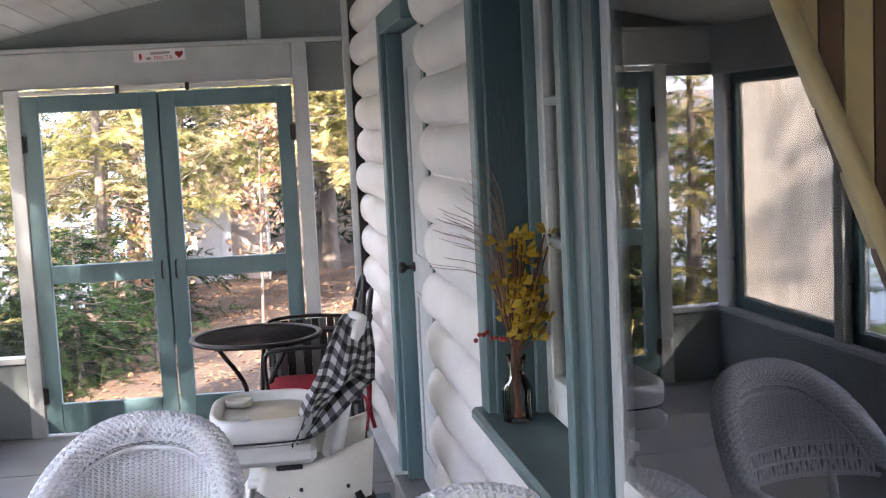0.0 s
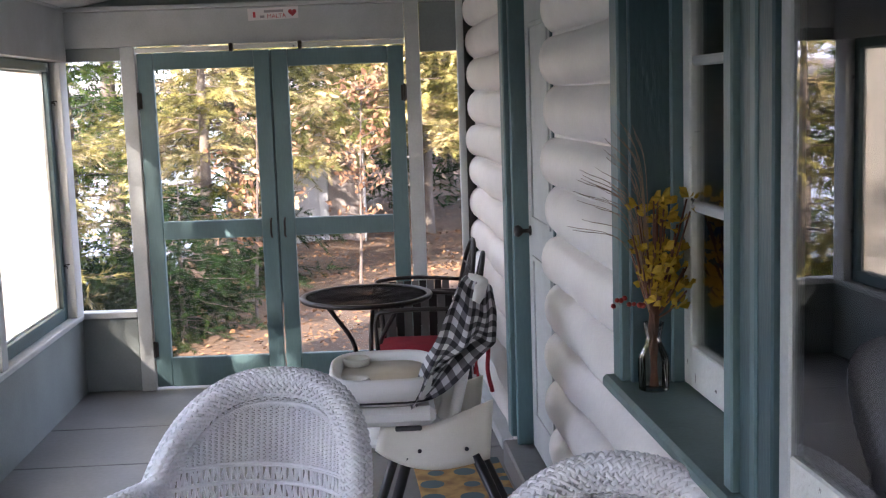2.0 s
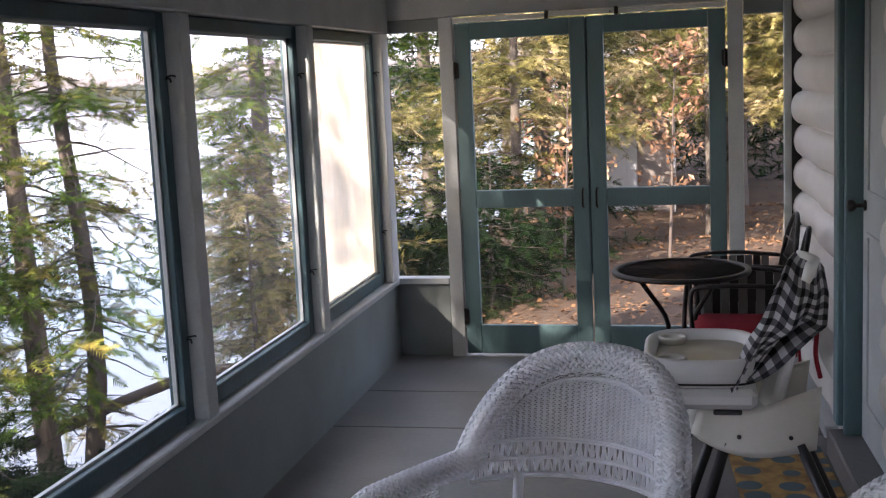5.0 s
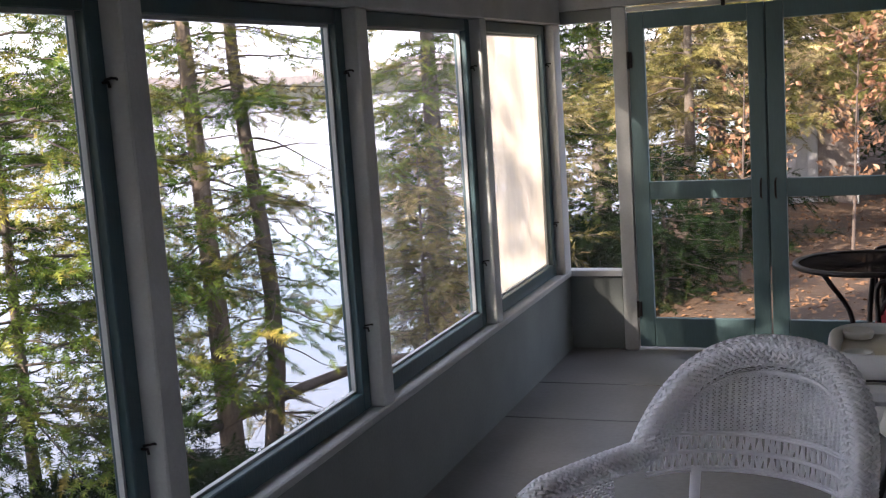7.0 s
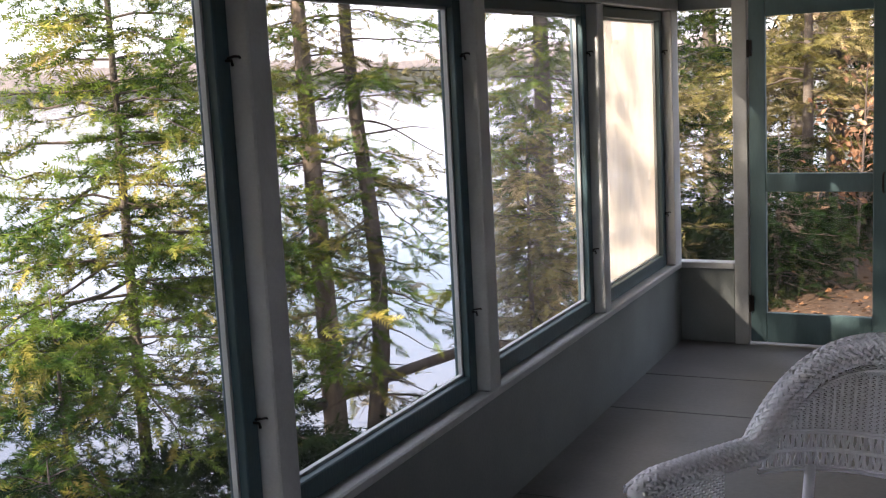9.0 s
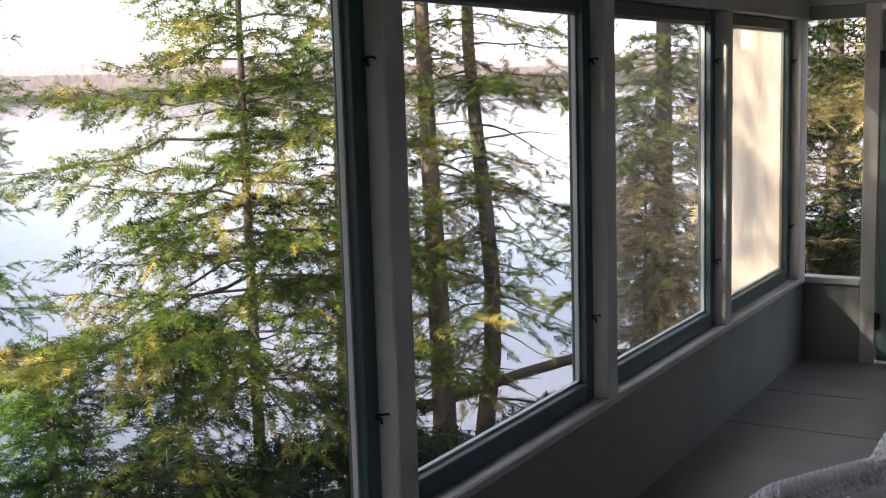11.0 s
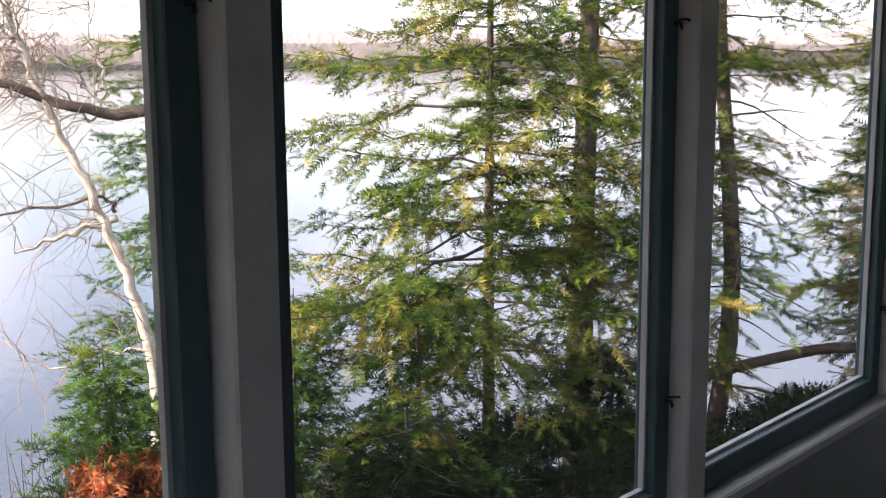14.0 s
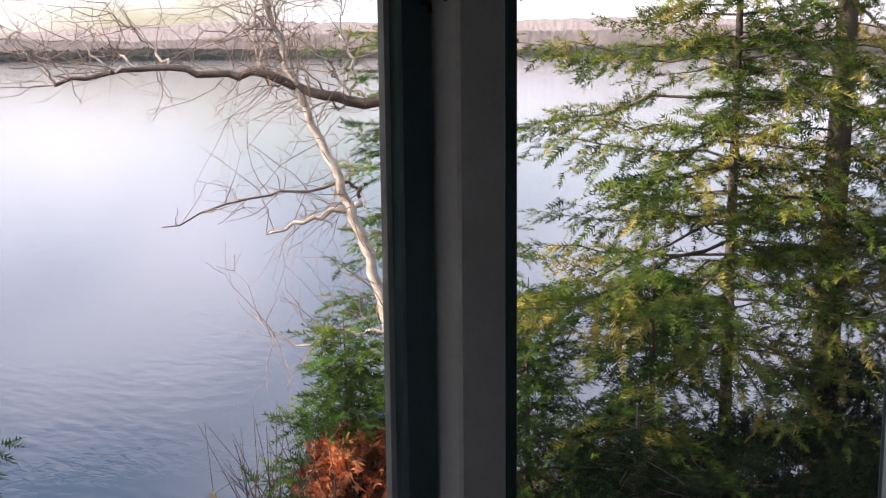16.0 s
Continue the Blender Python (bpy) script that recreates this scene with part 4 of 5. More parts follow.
def cloth_at(u, v):
    left = 0.185 - 0.215 * v ** 0.75
    right = 0.285 - 0.03 * v if v < 0.42 else max(left + 0.028, 0.2724 - 0.50 * (v - 0.42))
    x = left + (right - left) * u
    z = 1.04 - 0.40 * v - 0.055 * u * (1 - v)
    fold = 0.026 * math.sin(8 * u + 4 * v) + 0.016 * math.sin(15 * u - 7 * v + 1) + 0.014 * math.sin(11 * v + 2 * u)
    y = -0.17 - 0.02 * math.sin(math.pi * v) + fold + 0.16 * max(0, 0.15 - v) / 0.15
    return Vector((x, y, z + 0.4 * fold))


g = [[bm.verts.new(cloth_at(i / NU, j / NV)) for j in range(NV + 1)] for i in range(NU + 1)]
for i in range(NU):
    for j in range(NV):
        f = bm.faces.new((g[i][j], g[i + 1][j], g[i + 1][j + 1], g[i][j + 1]))
        for lp, (a, c) in zip(f.loops, ((i, j), (i + 1, j), (i + 1, j + 1), (i, j + 1))):
            lp[uvl].uv = (a / NU * 6, c / NV * 11)
bmesh.ops.solidify(bm, geom=bm.faces[:], thickness=0.006)
cloth = link("checked_cloth", bm, GINGHAM, True)
cloth.matrix_world = Matrix.Translation((0.03, 3.31, 0.012))
tagged(cloth, "black and white gingham cloth draped over a high chair", "cloth")

# mat on the floor
bm = bmesh.new()
box(bm, -0.2, 0.2, -0.36, 0.36, 0.0, 0.008, 0.003)
mat = link("door_mat", bm, dotted_mat())
mat.matrix_world = Matrix.Translation((0.25, 4.15, 0.001)) @ Matrix.Rotation(0.05, 4, "Z")
tagged(mat, "worn yellow mat printed with dark round spots", "mat")

# vase with dried flowers on the sill
VX, VY, VZ = 0.618, 2.19, 0.916
vase = tagged(holder("glass_vase", Matrix.Translation((VX, VY, VZ))), "clear faceted glass vase on the window sill", "vase")
b = bmesh.new()
lathe(b, [(0.030, 0.0), (0.040, 0.004), (0.042, 0.06), (0.040, 0.09), (0.022, 0.125), (0.020, 0.14), (0.028, 0.178), (0.026, 0.178), (0.017, 0.14), (0.019, 0.125), (0.037, 0.088), (0.038, 0.012)], 10)
part("glass", b, CLEAR_GLASS, vase)
fl = tagged(holder("dried_flowers", Matrix.Translation((VX, VY, VZ))), "dried bouquet of yellow blossoms, brown stems and grasses", "bouquet")
fr = random.Random(11)
b = bmesh.new()
tips = []
for k in range(46):
    a, lean = fr.uniform(0, 6.28), fr.uniform(0.01, 0.085)
    hgt = fr.uniform(0.26, 0.50)
    dx, dy = lean * math.cos(a) + 0.012, lean * math.sin(a) * 0.8
    pts = curve_points([(0.010 * math.cos(a), 0.010 * math.sin(a), 0.012), (0.012 * math.cos(a + 2), 0.012 * math.sin(a + 2), 0.16), (dx * 0.5, dy * 0.5, 0.16 + (hgt - 0.16) * 0.5), (dx, dy, hgt)], 4)
    tube(b, pts, 0.0026, 5)
    tips.append((pts[-1], pts[-4], pts[-7]))
part("stem", b, STEM, fl)["kind"] = "stuff"
b = bmesh.new()
for tip3 in tips[:34]:
    for c in tip3[:2]:
        if c.z < 0.2:
            continue
        base = Vector(c) + Vector((fr.uniform(0.0, 0.025), fr.uniform(-0.02, 0.01), fr.uniform(-0.01, 0.01)))
        for q in range(fr.randint(4, 6)):
            a, tl = fr.uniform(0, 6.28), fr.uniform(-0.4, 1.0)
            d = Vector((math.cos(a), math.sin(a), tl)).normalized()
            sd = d.orthogonal().normalized()
            L = fr.uniform(0.024, 0.040)
            mid = base + d * L * 0.6 + sd.cross(d) * 0.004
            vs = [b.verts.new(p) for p in (base, mid + sd * L * 0.36, base + d * L, mid - sd * L * 0.36)]
            b.faces.new(vs)
part("blossom", b, PETAL, fl)["kind"] = "stuff"
b = bmesh.new()
for k in range(30):
    spread = fr.uniform(0.1, 1.0)
    L = fr.uniform(0.22, 0.42)
    top = Vector((-0.03 - 0.19 * spread, 0.10 * fr.uniform(-1, 1), 0.26 + L * (1.30 - 0.62 * spread)))
    tube(b, curve_points([(0, 0, 0.05), (-0.01, 0, 0.20), (top.x * 0.35, top.y * 0.4, 0.20 + (top.z - 0.2) * 0.72 + 0.02), (top.x, top.y, top.z)], 5), [0.0010] * 15 + [0.0005], 4)
part("grass_blade", b, GRASS, fl)["kind"] = "stuff"
b = bmesh.new()
for k in range(8):
    bmesh.ops.create_icosphere(b, subdivisions=2, radius=fr.uniform(0.006, 0.009), matrix=Matrix.Translation((-0.035 - 0.011 * k + 0.004 * fr.random(), -0.02 + fr.uniform(-0.015, 0.015), 0.235 + fr.uniform(-0.012, 0.012))))
part("berry", b, BERRY, fl, "red dried berries", True)["kind"] = "stuff"

# sticker over the doors
st = tagged(holder("bumper_sticker", EYE_END @ Matrix.Translation((-0.64, -0.0125, 2.195)) @ Matrix.Rotation(radians(-1.5), 4, "Y")), "small white sticker with red lettering and a heart", "sticker")
block("sheet", STICKER, st, -0.145, 0.145, -0.0012, 0.0, -0.034, 0.034, bevel=0)
block("print", GREY_INK, st, -0.05, 0.06, -0.0022, -0.0013, 0.006, 0.02, bevel=0)
block("print", RED_INK, st, -0.115, -0.10, -0.0022, -0.0013, -0.018, 0.014, bevel=0)
block("print", GREY_INK, st, -0.075, -0.05, -0.0022, -0.0013, -0.022, -0.008, bevel=0)
txt = bpy.data.curves.new("lettering", "FONT")
txt.body, txt.size, txt.align_x, txt.extrude = "MALTA", 0.034, "CENTER", 0.0004
txt.materials.append(RED_INK)
lt = new("lettering", txt)
lt.parent = st
lt.matrix_local = Matrix.Translation((0.02, -0.0022, -0.026)) @ Matrix.Rotation(math.pi / 2, 4, "X")
b = bmesh.new()
vs = []
for k in range(28):
    a = 2 * math.pi * k / 28
    vs.append(b.verts.new((0.112 + 0.0015 * 16 * math.sin(a) ** 3, -0.0022, 0.0015 * (13 * math.cos(a) - 5 * math.cos(2 * a) - 2 * math.cos(3 * a) - math.cos(4 * a)))))
b.faces.new(vs)
bmesh.ops.solidify(b, geom=b.faces[:], thickness=0.0006)
part("heart", b, RED_INK, st, "red heart")

# a folded stand leaning by the near window
pole = tagged(holder("folded_stand"), "folded tan and brown wooden stand leaning by the window", "stand")
b = bmesh.new()
tube(b, [(0.442, 0.186, 1.876), (0.534, 0.173, 1.647), (0.594, 0.164, 1.497)], 0.0102, 12)
part("leg", b, TAN_WOOD, pole, smooth=True)
for name, mt, x0, x1 in (("panel", TAN_WOOD, 0.455, 0.515), ("slat", BROWN_WOOD, 0.517, 0.538), ("panel", TAN_WOOD, 0.540, 0.566), ("slat", BROWN_WOOD, 0.568, 0.615)):
    b = bmesh.new()
    low = lambda x: 1.876 - (x - 0.442) * 2.49 + 0.006
    vs = [b.verts.new(p) for p in ((x0, 0.20, low(x0)), (x1, 0.20, low(x1)), (x1, 0.20, 1.96), (x0, 0.20, 1.96))]
    b.faces.new(vs)
    back = [b.verts.new((v.co.x, 0.212, v.co.z)) for v in vs]
    b.faces.new(back[::-1])
    for i in range(4):
        b.faces.new((vs[i], back[i], back[(i + 1) % 4], vs[(i + 1) % 4]))
    bmesh.ops.recalc_face_normals(b, faces=b.faces[:])
    part(name, b, mt, pole)

# ---- outdoors ----
WATER = -2.4


def ground_z(x, y):
    up = -0.28 + 0.014 * np.clip(y - 8, 0, 60) + 0.02 * np.clip(x - 1, 0, 40) * (y > 6)
    up = np.minimum(up, 6.0)
    fall = 0.27 * np.maximum(0, -2.0 - x) + 0.02 * np.maximum(0, -2 - x) * np.clip(y - 10, 0, 30)
    steep = 0.5 * np.maximum(0, -3.9 - x) * np.clip((y - 6.5) / 0.8, 0, 1)
    z = up - 0.25 * (x < -1.9) - fall - steep
    z = z + 0.07 * np.sin(1.7 * x + 0.6 * y) * np.sin(1.3 * y - 0.4 * x) + 0.04 * np.sin(4.1 * x + 1.0) * np.sin(3.7 * y)
    return np.maximum(z, -4.5)


def axis(near, far, step):
    a = np.arange(near[0], near[1] + step, step)
    out = np.geomspace(step, far, 26)
    return np.concatenate([a[0] - out[::-1], a, a[-1] + out])


gx, gy = axis((-14, 10), 2500, 0.3), axis((-12, 30), 2500, 0.3)
GX, GY = np.meshgrid(gx, gy)
GZ = ground_z(GX, GY)
GZ = np.where((GX > -2.3) & (GX < 4) & (GY > -4) & (GY < 6.7), np.minimum(GZ, -0.35), GZ)
idx = np.arange(GX.size).reshape(GX.shape)
quads = np.stack([idx[:-1, :-1], idx[:-1, 1:], idx[1:, 1:], idx[1:, :-1]], -1).reshape(-1, 4)
tagged(raw("ground", np.stack([GX, GY, GZ], -1).reshape(-1, 3), quads, GROUND, smooth=True), "brown leaf litter sloping down to the lake", "ground", kind="structure")

m = bpy.data.materials.new("lake_water")
m.use_nodes = True
n, l = m.node_tree.nodes, m.node_tree.links
pb = n["Principled BSDF"]
pb.inputs["Base Color"].default_value = (0.03, 0.05, 0.08, 1)
pb.inputs["Roughness"].default_value = 0.06
pb.inputs["IOR"].default_value = 1.33
co, mp, wv, wv2, ad, bp = (n.new(k) for k in ("ShaderNodeTexCoord", "ShaderNodeMapping", "ShaderNodeTexNoise", "ShaderNodeTexNoise", "ShaderNodeMath", "ShaderNodeBump"))
mp.inputs["Scale"].default_value = (1.0, 2.2, 1.0)
wv.inputs["Scale"].default_value, wv.inputs["Detail"].default_value = 2.6, 5.0
wv2.inputs["Scale"].default_value = 0.05
bp.inputs["Strength"].default_value, bp.inputs["Distance"].default_value = 0.10, 0.08
l.new(co.outputs["Object"], mp.inputs["Vector"])
for w in (wv, wv2):
    l.new(mp.outputs["Vector"], w.inputs["Vector"])
l.new(wv.outputs["Fac"], ad.inputs[0])
l.new(wv2.outputs["Fac"], ad.inputs[1])
l.new(ad.outputs[0], bp.inputs["Height"])
l.new(bp.outputs["Normal"], pb.inputs["Normal"])
bm = bmesh.new()
bmesh.ops.create_grid(bm, x_segments=8, y_segments=8, size=2400, matrix=Matrix.Translation((-2404.5, 0, WATER)))
tagged(link("water", bm, m), "calm rippled lake water reflecting the bright sky", "lake", kind="structure")

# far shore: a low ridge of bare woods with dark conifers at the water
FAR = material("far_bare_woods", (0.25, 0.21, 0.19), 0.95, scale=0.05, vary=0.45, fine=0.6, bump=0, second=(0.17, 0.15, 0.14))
# Paler than the near woods: distance haze mixed into the hill's colour.
FAR_HAZE = material("far_hazed_woods", (0.36, 0.31, 0.29), 0.95, scale=0.02, vary=0.25, fine=0.15, bump=0, second=(0.29, 0.26, 0.25))
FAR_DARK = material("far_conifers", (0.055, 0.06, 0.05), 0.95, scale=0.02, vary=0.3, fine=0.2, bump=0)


def ridge(name, dist, depth, low, high, jag, mat, label, seed):
    """A long wooded slope with an uneven line of crowns along its top."""
    rg = np.random.default_rng(seed)
    a = np.linspace(radians(88), radians(205), 3400)
    swell = low + (high - low) * (0.5 + 0.3 * np.sin(a * 7 + seed) + 0.2 * np.sin(a * 17 + 2 * seed))
    soft = lambda amount, width: amount * math.sqrt(width) * np.convolve(rg.uniform(-1, 1, 3400), np.ones(width) / width, "same")
    crown = soft(0.7, 9) + soft(0.5, 3)
    rows = []
    for f in np.linspace(0, 1, 10):
        d = dist + depth * f + soft(0.35, 7)
        z = WATER - 0.5 + swell * f ** 0.6 + (crown if f == 1 else soft(0.5, 5)) * jag * (f > 0)
        rows.append(np.stack([d * np.cos(a), d * np.sin(a), z], -1))
    idx = np.arange(10 * 3400).reshape(10, 3400)
    f = np.stack([idx[:-1, :-1], idx[:-1, 1:], idx[1:, 1:], idx[1:, :-1]], -1).reshape(-1, 4)
    return tagged(raw(name, np.concatenate(rows), f, mat, smooth=True), label, "woods", kind="stuff")


ridge("far_hill", 1500, 300, 36, 56, 1.6, FAR_HAZE, "bare wooded hill far behind the lake, paled for distance haze", 3)
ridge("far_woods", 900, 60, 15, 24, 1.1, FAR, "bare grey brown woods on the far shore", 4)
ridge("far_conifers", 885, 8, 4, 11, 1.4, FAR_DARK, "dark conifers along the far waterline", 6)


# ---- trees ----
def spray(rng, needles=6, length=0.125, reach=0.046, width=0.0155):
    """Corners of one flat tuft of needles along x; three corners a triangle."""
    tri = [((0, -0.003, 0), (length, 0, 0), (0, 0.003, 0))]
    for i in range(needles):
        x = length * (i + 0.4) / needles
        r = reach * (1.0 - 0.45 * i / needles)
        for s in (-1, 1):
            tri.append(((x - width / 2, 0, 0), (x + width / 2, 0, 0), (x + r * 0.75, s * r, rng.uniform(-0.3, 0.5) * r)))
    tri.append(((length * 0.9, -width / 2, 0), (length * 0.9, width / 2, 0), (length + reach * 0.8, 0, 0)))
    return np.array(tri).reshape(-1, 3)


def place_sprays(name, pos, heading, normal, size, template, mat, parent):
    """One mesh of many tufts: pos, heading, normal (N,3), size (N)."""
    x = heading / np.linalg.norm(heading, axis=1, keepdims=True)
    z = normal - x * np.sum(normal * x, 1, keepdims=True)
    z /= np.linalg.norm(z, axis=1, keepdims=True) + 1e-9
    y = np.cross(z, x)
    t = template[None] * size[:, None, None]
    v = pos[:, None] + t[..., :1] * x[:, None] + t[..., 1:2] * y[:, None] + t[..., 2:] * z[:, None]
    v = v.reshape(-1, 3)
    return raw(name, v, np.arange(len(v)).reshape(-1, 3), mat, parent)


def limb_tubes(name, lines, radii, mat, parent, sides=4):
    """Thin tapered limbs, all of one tree in one mesh: lines (N,K,3), radii (N,K)."""
    N, K = radii.shape
    d = np.gradient(lines, axis=1)
    d /= np.linalg.norm(d, axis=2, keepdims=True) + 1e-9
    ref = np.where(np.abs(d[..., 2:]) > 0.9, np.array([1.0, 0, 0]), np.array([0, 0, 1.0]))
    u = np.cross(d, ref)
    u /= np.linalg.norm(u, axis=2, keepdims=True) + 1e-9
    w = np.cross(d, u)
    ang = 2 * np.pi * np.arange(sides) / sides
    v = lines[:, :, None] + radii[:, :, None, None] * (np.cos(ang)[:, None] * u[:, :, None] + np.sin(ang)[:, None] * w[:, :, None])
    i, k, s = np.meshgrid(np.arange(N), np.arange(K - 1), np.arange(sides), indexing="ij")
    at = lambda k_, s_: (i * K + k_) * sides + s_ % sides
    f = np.stack([at(k, s), at(k, s + 1), at(k + 1, s + 1), at(k + 1, s)], -1).reshape(-1, 4)
    return raw(name, v.reshape(-1, 3), f, mat, parent, smooth=True)


def trunk_mesh(parent, height, r0, lean, rng, mat=None, name="trunk", top=0.12, bow=0.0):
    b = bmesh.new()
    ph = rng.uniform(0, 6, 2)
    pts, rad = [], []
    for i in range(15):
        t = i / 14
        pts.append((lean[0] * t + 0.05 * math.sin(5 * t + ph[0]) * r0 * 6 + bow * math.sin(9 * t) * (1 - t), lean[1] * t + 0.05 * math.sin(4 * t + ph[1]) * r0 * 6, height * t - 0.25 * (i == 0)))
        rad.append(r0 * (1.0 - (1 - top) * t) * (1.35 if i == 0 else 1.0))
    tube(b, pts, rad, 12)
    ob = part(name, b, mat or BARK, parent, smooth=True)
    return np.array(pts)


def spruce(x, y, height, reach, clear=0.3, seed=0, mat=None, label="", r0=0.09, gap=0.17, per=5, droop=0.35, size=1.0, needles=6, lean=(0, 0), z=None, top=0.97, bare=0.0, twig_gap=0.09, bow=0.0, bark=None, name="spruce_tree", cat="tree"):
    """Whorls of drooping limbs with hanging side twigs, an uneven outline and gaps."""
    rng = np.random.default_rng(seed)
    zz = float(ground_z(np.array(x), np.array(y))) if z is None else z
    tree = tagged(holder(name, Matrix.Translation((x, y, zz))), label or "green spruce with drooping yellowing boughs by the lake", cat, "lakeside spruces")
    stem = trunk_mesh(tree, height, r0, lean, rng, bark, bow=bow)
    lines, radii, P, H, N, S = [], [], [], [], [], []
    up = np.array([0, 0, 1.0])
    lobe = rng.uniform(0, 6.28, 3)
    h = clear
    while h < height * top:
        t = h / height
        spin = rng.uniform(0, 6.28)
        for w in range(per):
            az = spin + 6.283 * w / per + rng.normal(0, 0.35)
            uneven = 0.86 + 0.24 * math.sin(2 * az + lobe[0] + 2.1 * h) + 0.16 * math.sin(3 * az + lobe[1] - 3.3 * h)
            L = (reach * (1 - t) ** 0.75 + 0.12) * rng.uniform(0.5, 1.12) * uneven * min(1.0, 0.5 + 0.5 * h / min(1.8, 0.4 * height))
            hh = h + rng.uniform(-0.6, 0.6) * gap
            c = np.array([np.interp(hh, stem[:, 2], stem[:, 0]), np.interp(hh, stem[:, 2], stem[:, 1]), hh])
            out = np.array([np.cos(az), np.sin(az), 0.0])
            side = np.array([-np.sin(az), np.cos(az), 0.0])
            s = np.linspace(0, 1, 8)
            sag = droop * rng.uniform(0.35, 1.5)
            dz = L * ((0.30 * t + rng.uniform(-0.08, 0.12)) * s - sag * s ** 1.6 + 0.55 * sag * s ** 4)
            sway = L * rng.normal(0, 0.13) * s ** 2
            line = c + out * (L * s)[:, None] + side * sway[:, None] + up * dz[:, None]
            line[1:-1] += rng.normal(0, 0.012 * L, (6, 3))
            naked = rng.uniform() < bare
            cut = rng.uniform(0.35, 0.7) if naked else 1.0
            keep = np.stack([np.interp(s * cut, s, line[:, k]) for k in range(3)], -1)
            lines.append(keep)
            radii.append(np.linspace(0.004 + 0.0055 * L, 0.0015, 8))
            if naked:
                continue
            first = 0.10 if L < 0.8 else rng.uniform(0.12, 0.34)
            for q in np.arange(first, 1.0, twig_gap / max(L, 0.15)):
                b0 = np.array([np.interp(q, s, line[:, k]) for k in range(3)])
                for sg in (-1, 1):
                    tl = (0.46 * L * (1 - q) ** 0.8 + 0.08) * rng.uniform(0.35, 1.15)
                    a = rng.uniform(0.5, 1.15)
                    d = out * np.cos(a) + side * sg * np.sin(a) + up * rng.uniform(-0.55, 0.2)
                    tilt = up + rng.normal(0, 0.42, 3)
                    m = max(1, int(tl / (0.066 * size)))
                    for j in range(m):
                        f = j / m
                        P.append(b0 + d * (tl * f) - up * (0.25 * tl * f * f))
                        H.append(d + rng.normal(0, 0.28, 3) - up * 0.3 * f)
                        N.append(tilt + rng.normal(0, 0.28, 3))
                        S.append(rng.uniform(0.65, 1.15) * size)
            P.append(line[-1] - out * 0.05)
            H.append(out + rng.normal(0, 0.15, 3))
            N.append(up)
            S.append(1.1 * size)
        h += gap * rng.uniform(0.75, 1.3)
    limb_tubes("limbs", np.array(lines), np.array(radii), TWIG, tree, 3)["kind"] = "stuff"
    place_sprays("crown", np.array(P), np.array(H), np.array(N), np.array(S), spray(rng, needles), mat or NEEDLE, tree)
    return tree


# the screen of spruces between porch and lake
spruce(-6.2, 4.3, 1.9, 1.2, 0.03, 22, NEEDLE_GREEN, "low dark green spruce under the taller trees", 0.03, 0.11, 7)
# The near-black low spruces hold the bank's shade in their needle colour.
spruce(-4.8, 6.0, 1.0, 1.0, 0.03, 23, NEEDLE_DARK_SHADE, "low dark green spruce under the taller trees", 0.03, 0.11, 7)
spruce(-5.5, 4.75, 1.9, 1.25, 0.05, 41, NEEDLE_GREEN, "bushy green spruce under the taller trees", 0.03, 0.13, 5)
spruce(-4.9, 4.0, 0.95, 1.1, 0.03, 42, NEEDLE_DARK_SHADE, "bushy spruce under the taller trees, shade put into its dark colour", 0.03, 0.12, 7)
spruce(-5.62, 5.65, 5.6, 2.4, 1.0, 1, NEEDLE, "green young spruce with yellow tipped boughs beside the porch", 0.05, 0.155, 6, twig_gap=0.085)
spruce(-5.75, 7.05, 9.0, 1.7, 1.5, 21, NEEDLE, "tall spruce with a thick mossy trunk near the shore", 0.13, 0.24, 5, bare=0.25, droop=0.5)
# Gold needles give this spruce its sunlit boughs by colour.
spruce(-5.08, 7.3, 8.0, 1.7, 1.2, 2, NEEDLE_GOLD, "tall dark spruce with a pale flaking trunk", 0.115, 0.28, 5, bare=0.35, lean=(-0.4, 0.6), droop=0.6, bark=BARK_PALE)
spruce(-4.92, 7.42, 9.0, 1.8, 1.0, 3, NEEDLE, "tall spruce with sparse boughs over the water", 0.085, 0.28, 5, bare=0.35, lean=(-0.1, 1.0), droop=0.6, bow=0.22)
spruce(-4.0, 9.6, 6.5, 1.6, 0.3, 4, NEEDLE, "dense dark spruce near the porch corner", 0.12, 0.17, 7, droop=0.5, size=1.15)
spruce(-3.75, 8.55, 2.3, 0.95, 0.1, 26, NEEDLE_GOLD, "young yellow green fir on the bank", 0.03, 0.13, 6)
spruce(-8.5, 5.2, 9.5, 1.2, 0.8, 6, NEEDLE_GREEN, "thin spruce growing beside a birch", 0.09, 0.24, 5)
spruce(-6.75, 3.18, 1.75, 0.85, 0.05, 7, NEEDLE_GREEN, "small dark green spruce at the shore", 0.03, 0.09, 7)
spruce(-6.3, 2.2, 0.75, 0.4, 0.03, 14, NEEDLE_GOLD, "yellow green conifer sapling at the shore", 0.012, 0.09, 5)
spruce(-7.4, 0.75, 2.2, 0.8, 0.05, 15, NEEDLE_GREEN, "small dark green spruce at the shore", 0.03, 0.12, 6)
spruce(-2.75, 8.6, 3.2, 1.25, 0.4, 8, NEEDLE_GOLD, "spruce with yellowing boughs beyond the porch corner", 0.10, 0.27, 7, size=1.15)
spruce(-1.75, 10.6, 4.2, 1.6, 1.0, 9, NEEDLE_GOLD, "sunlit yellow green conifer behind the doors", 0.07, 0.27, 7, size=1.2)
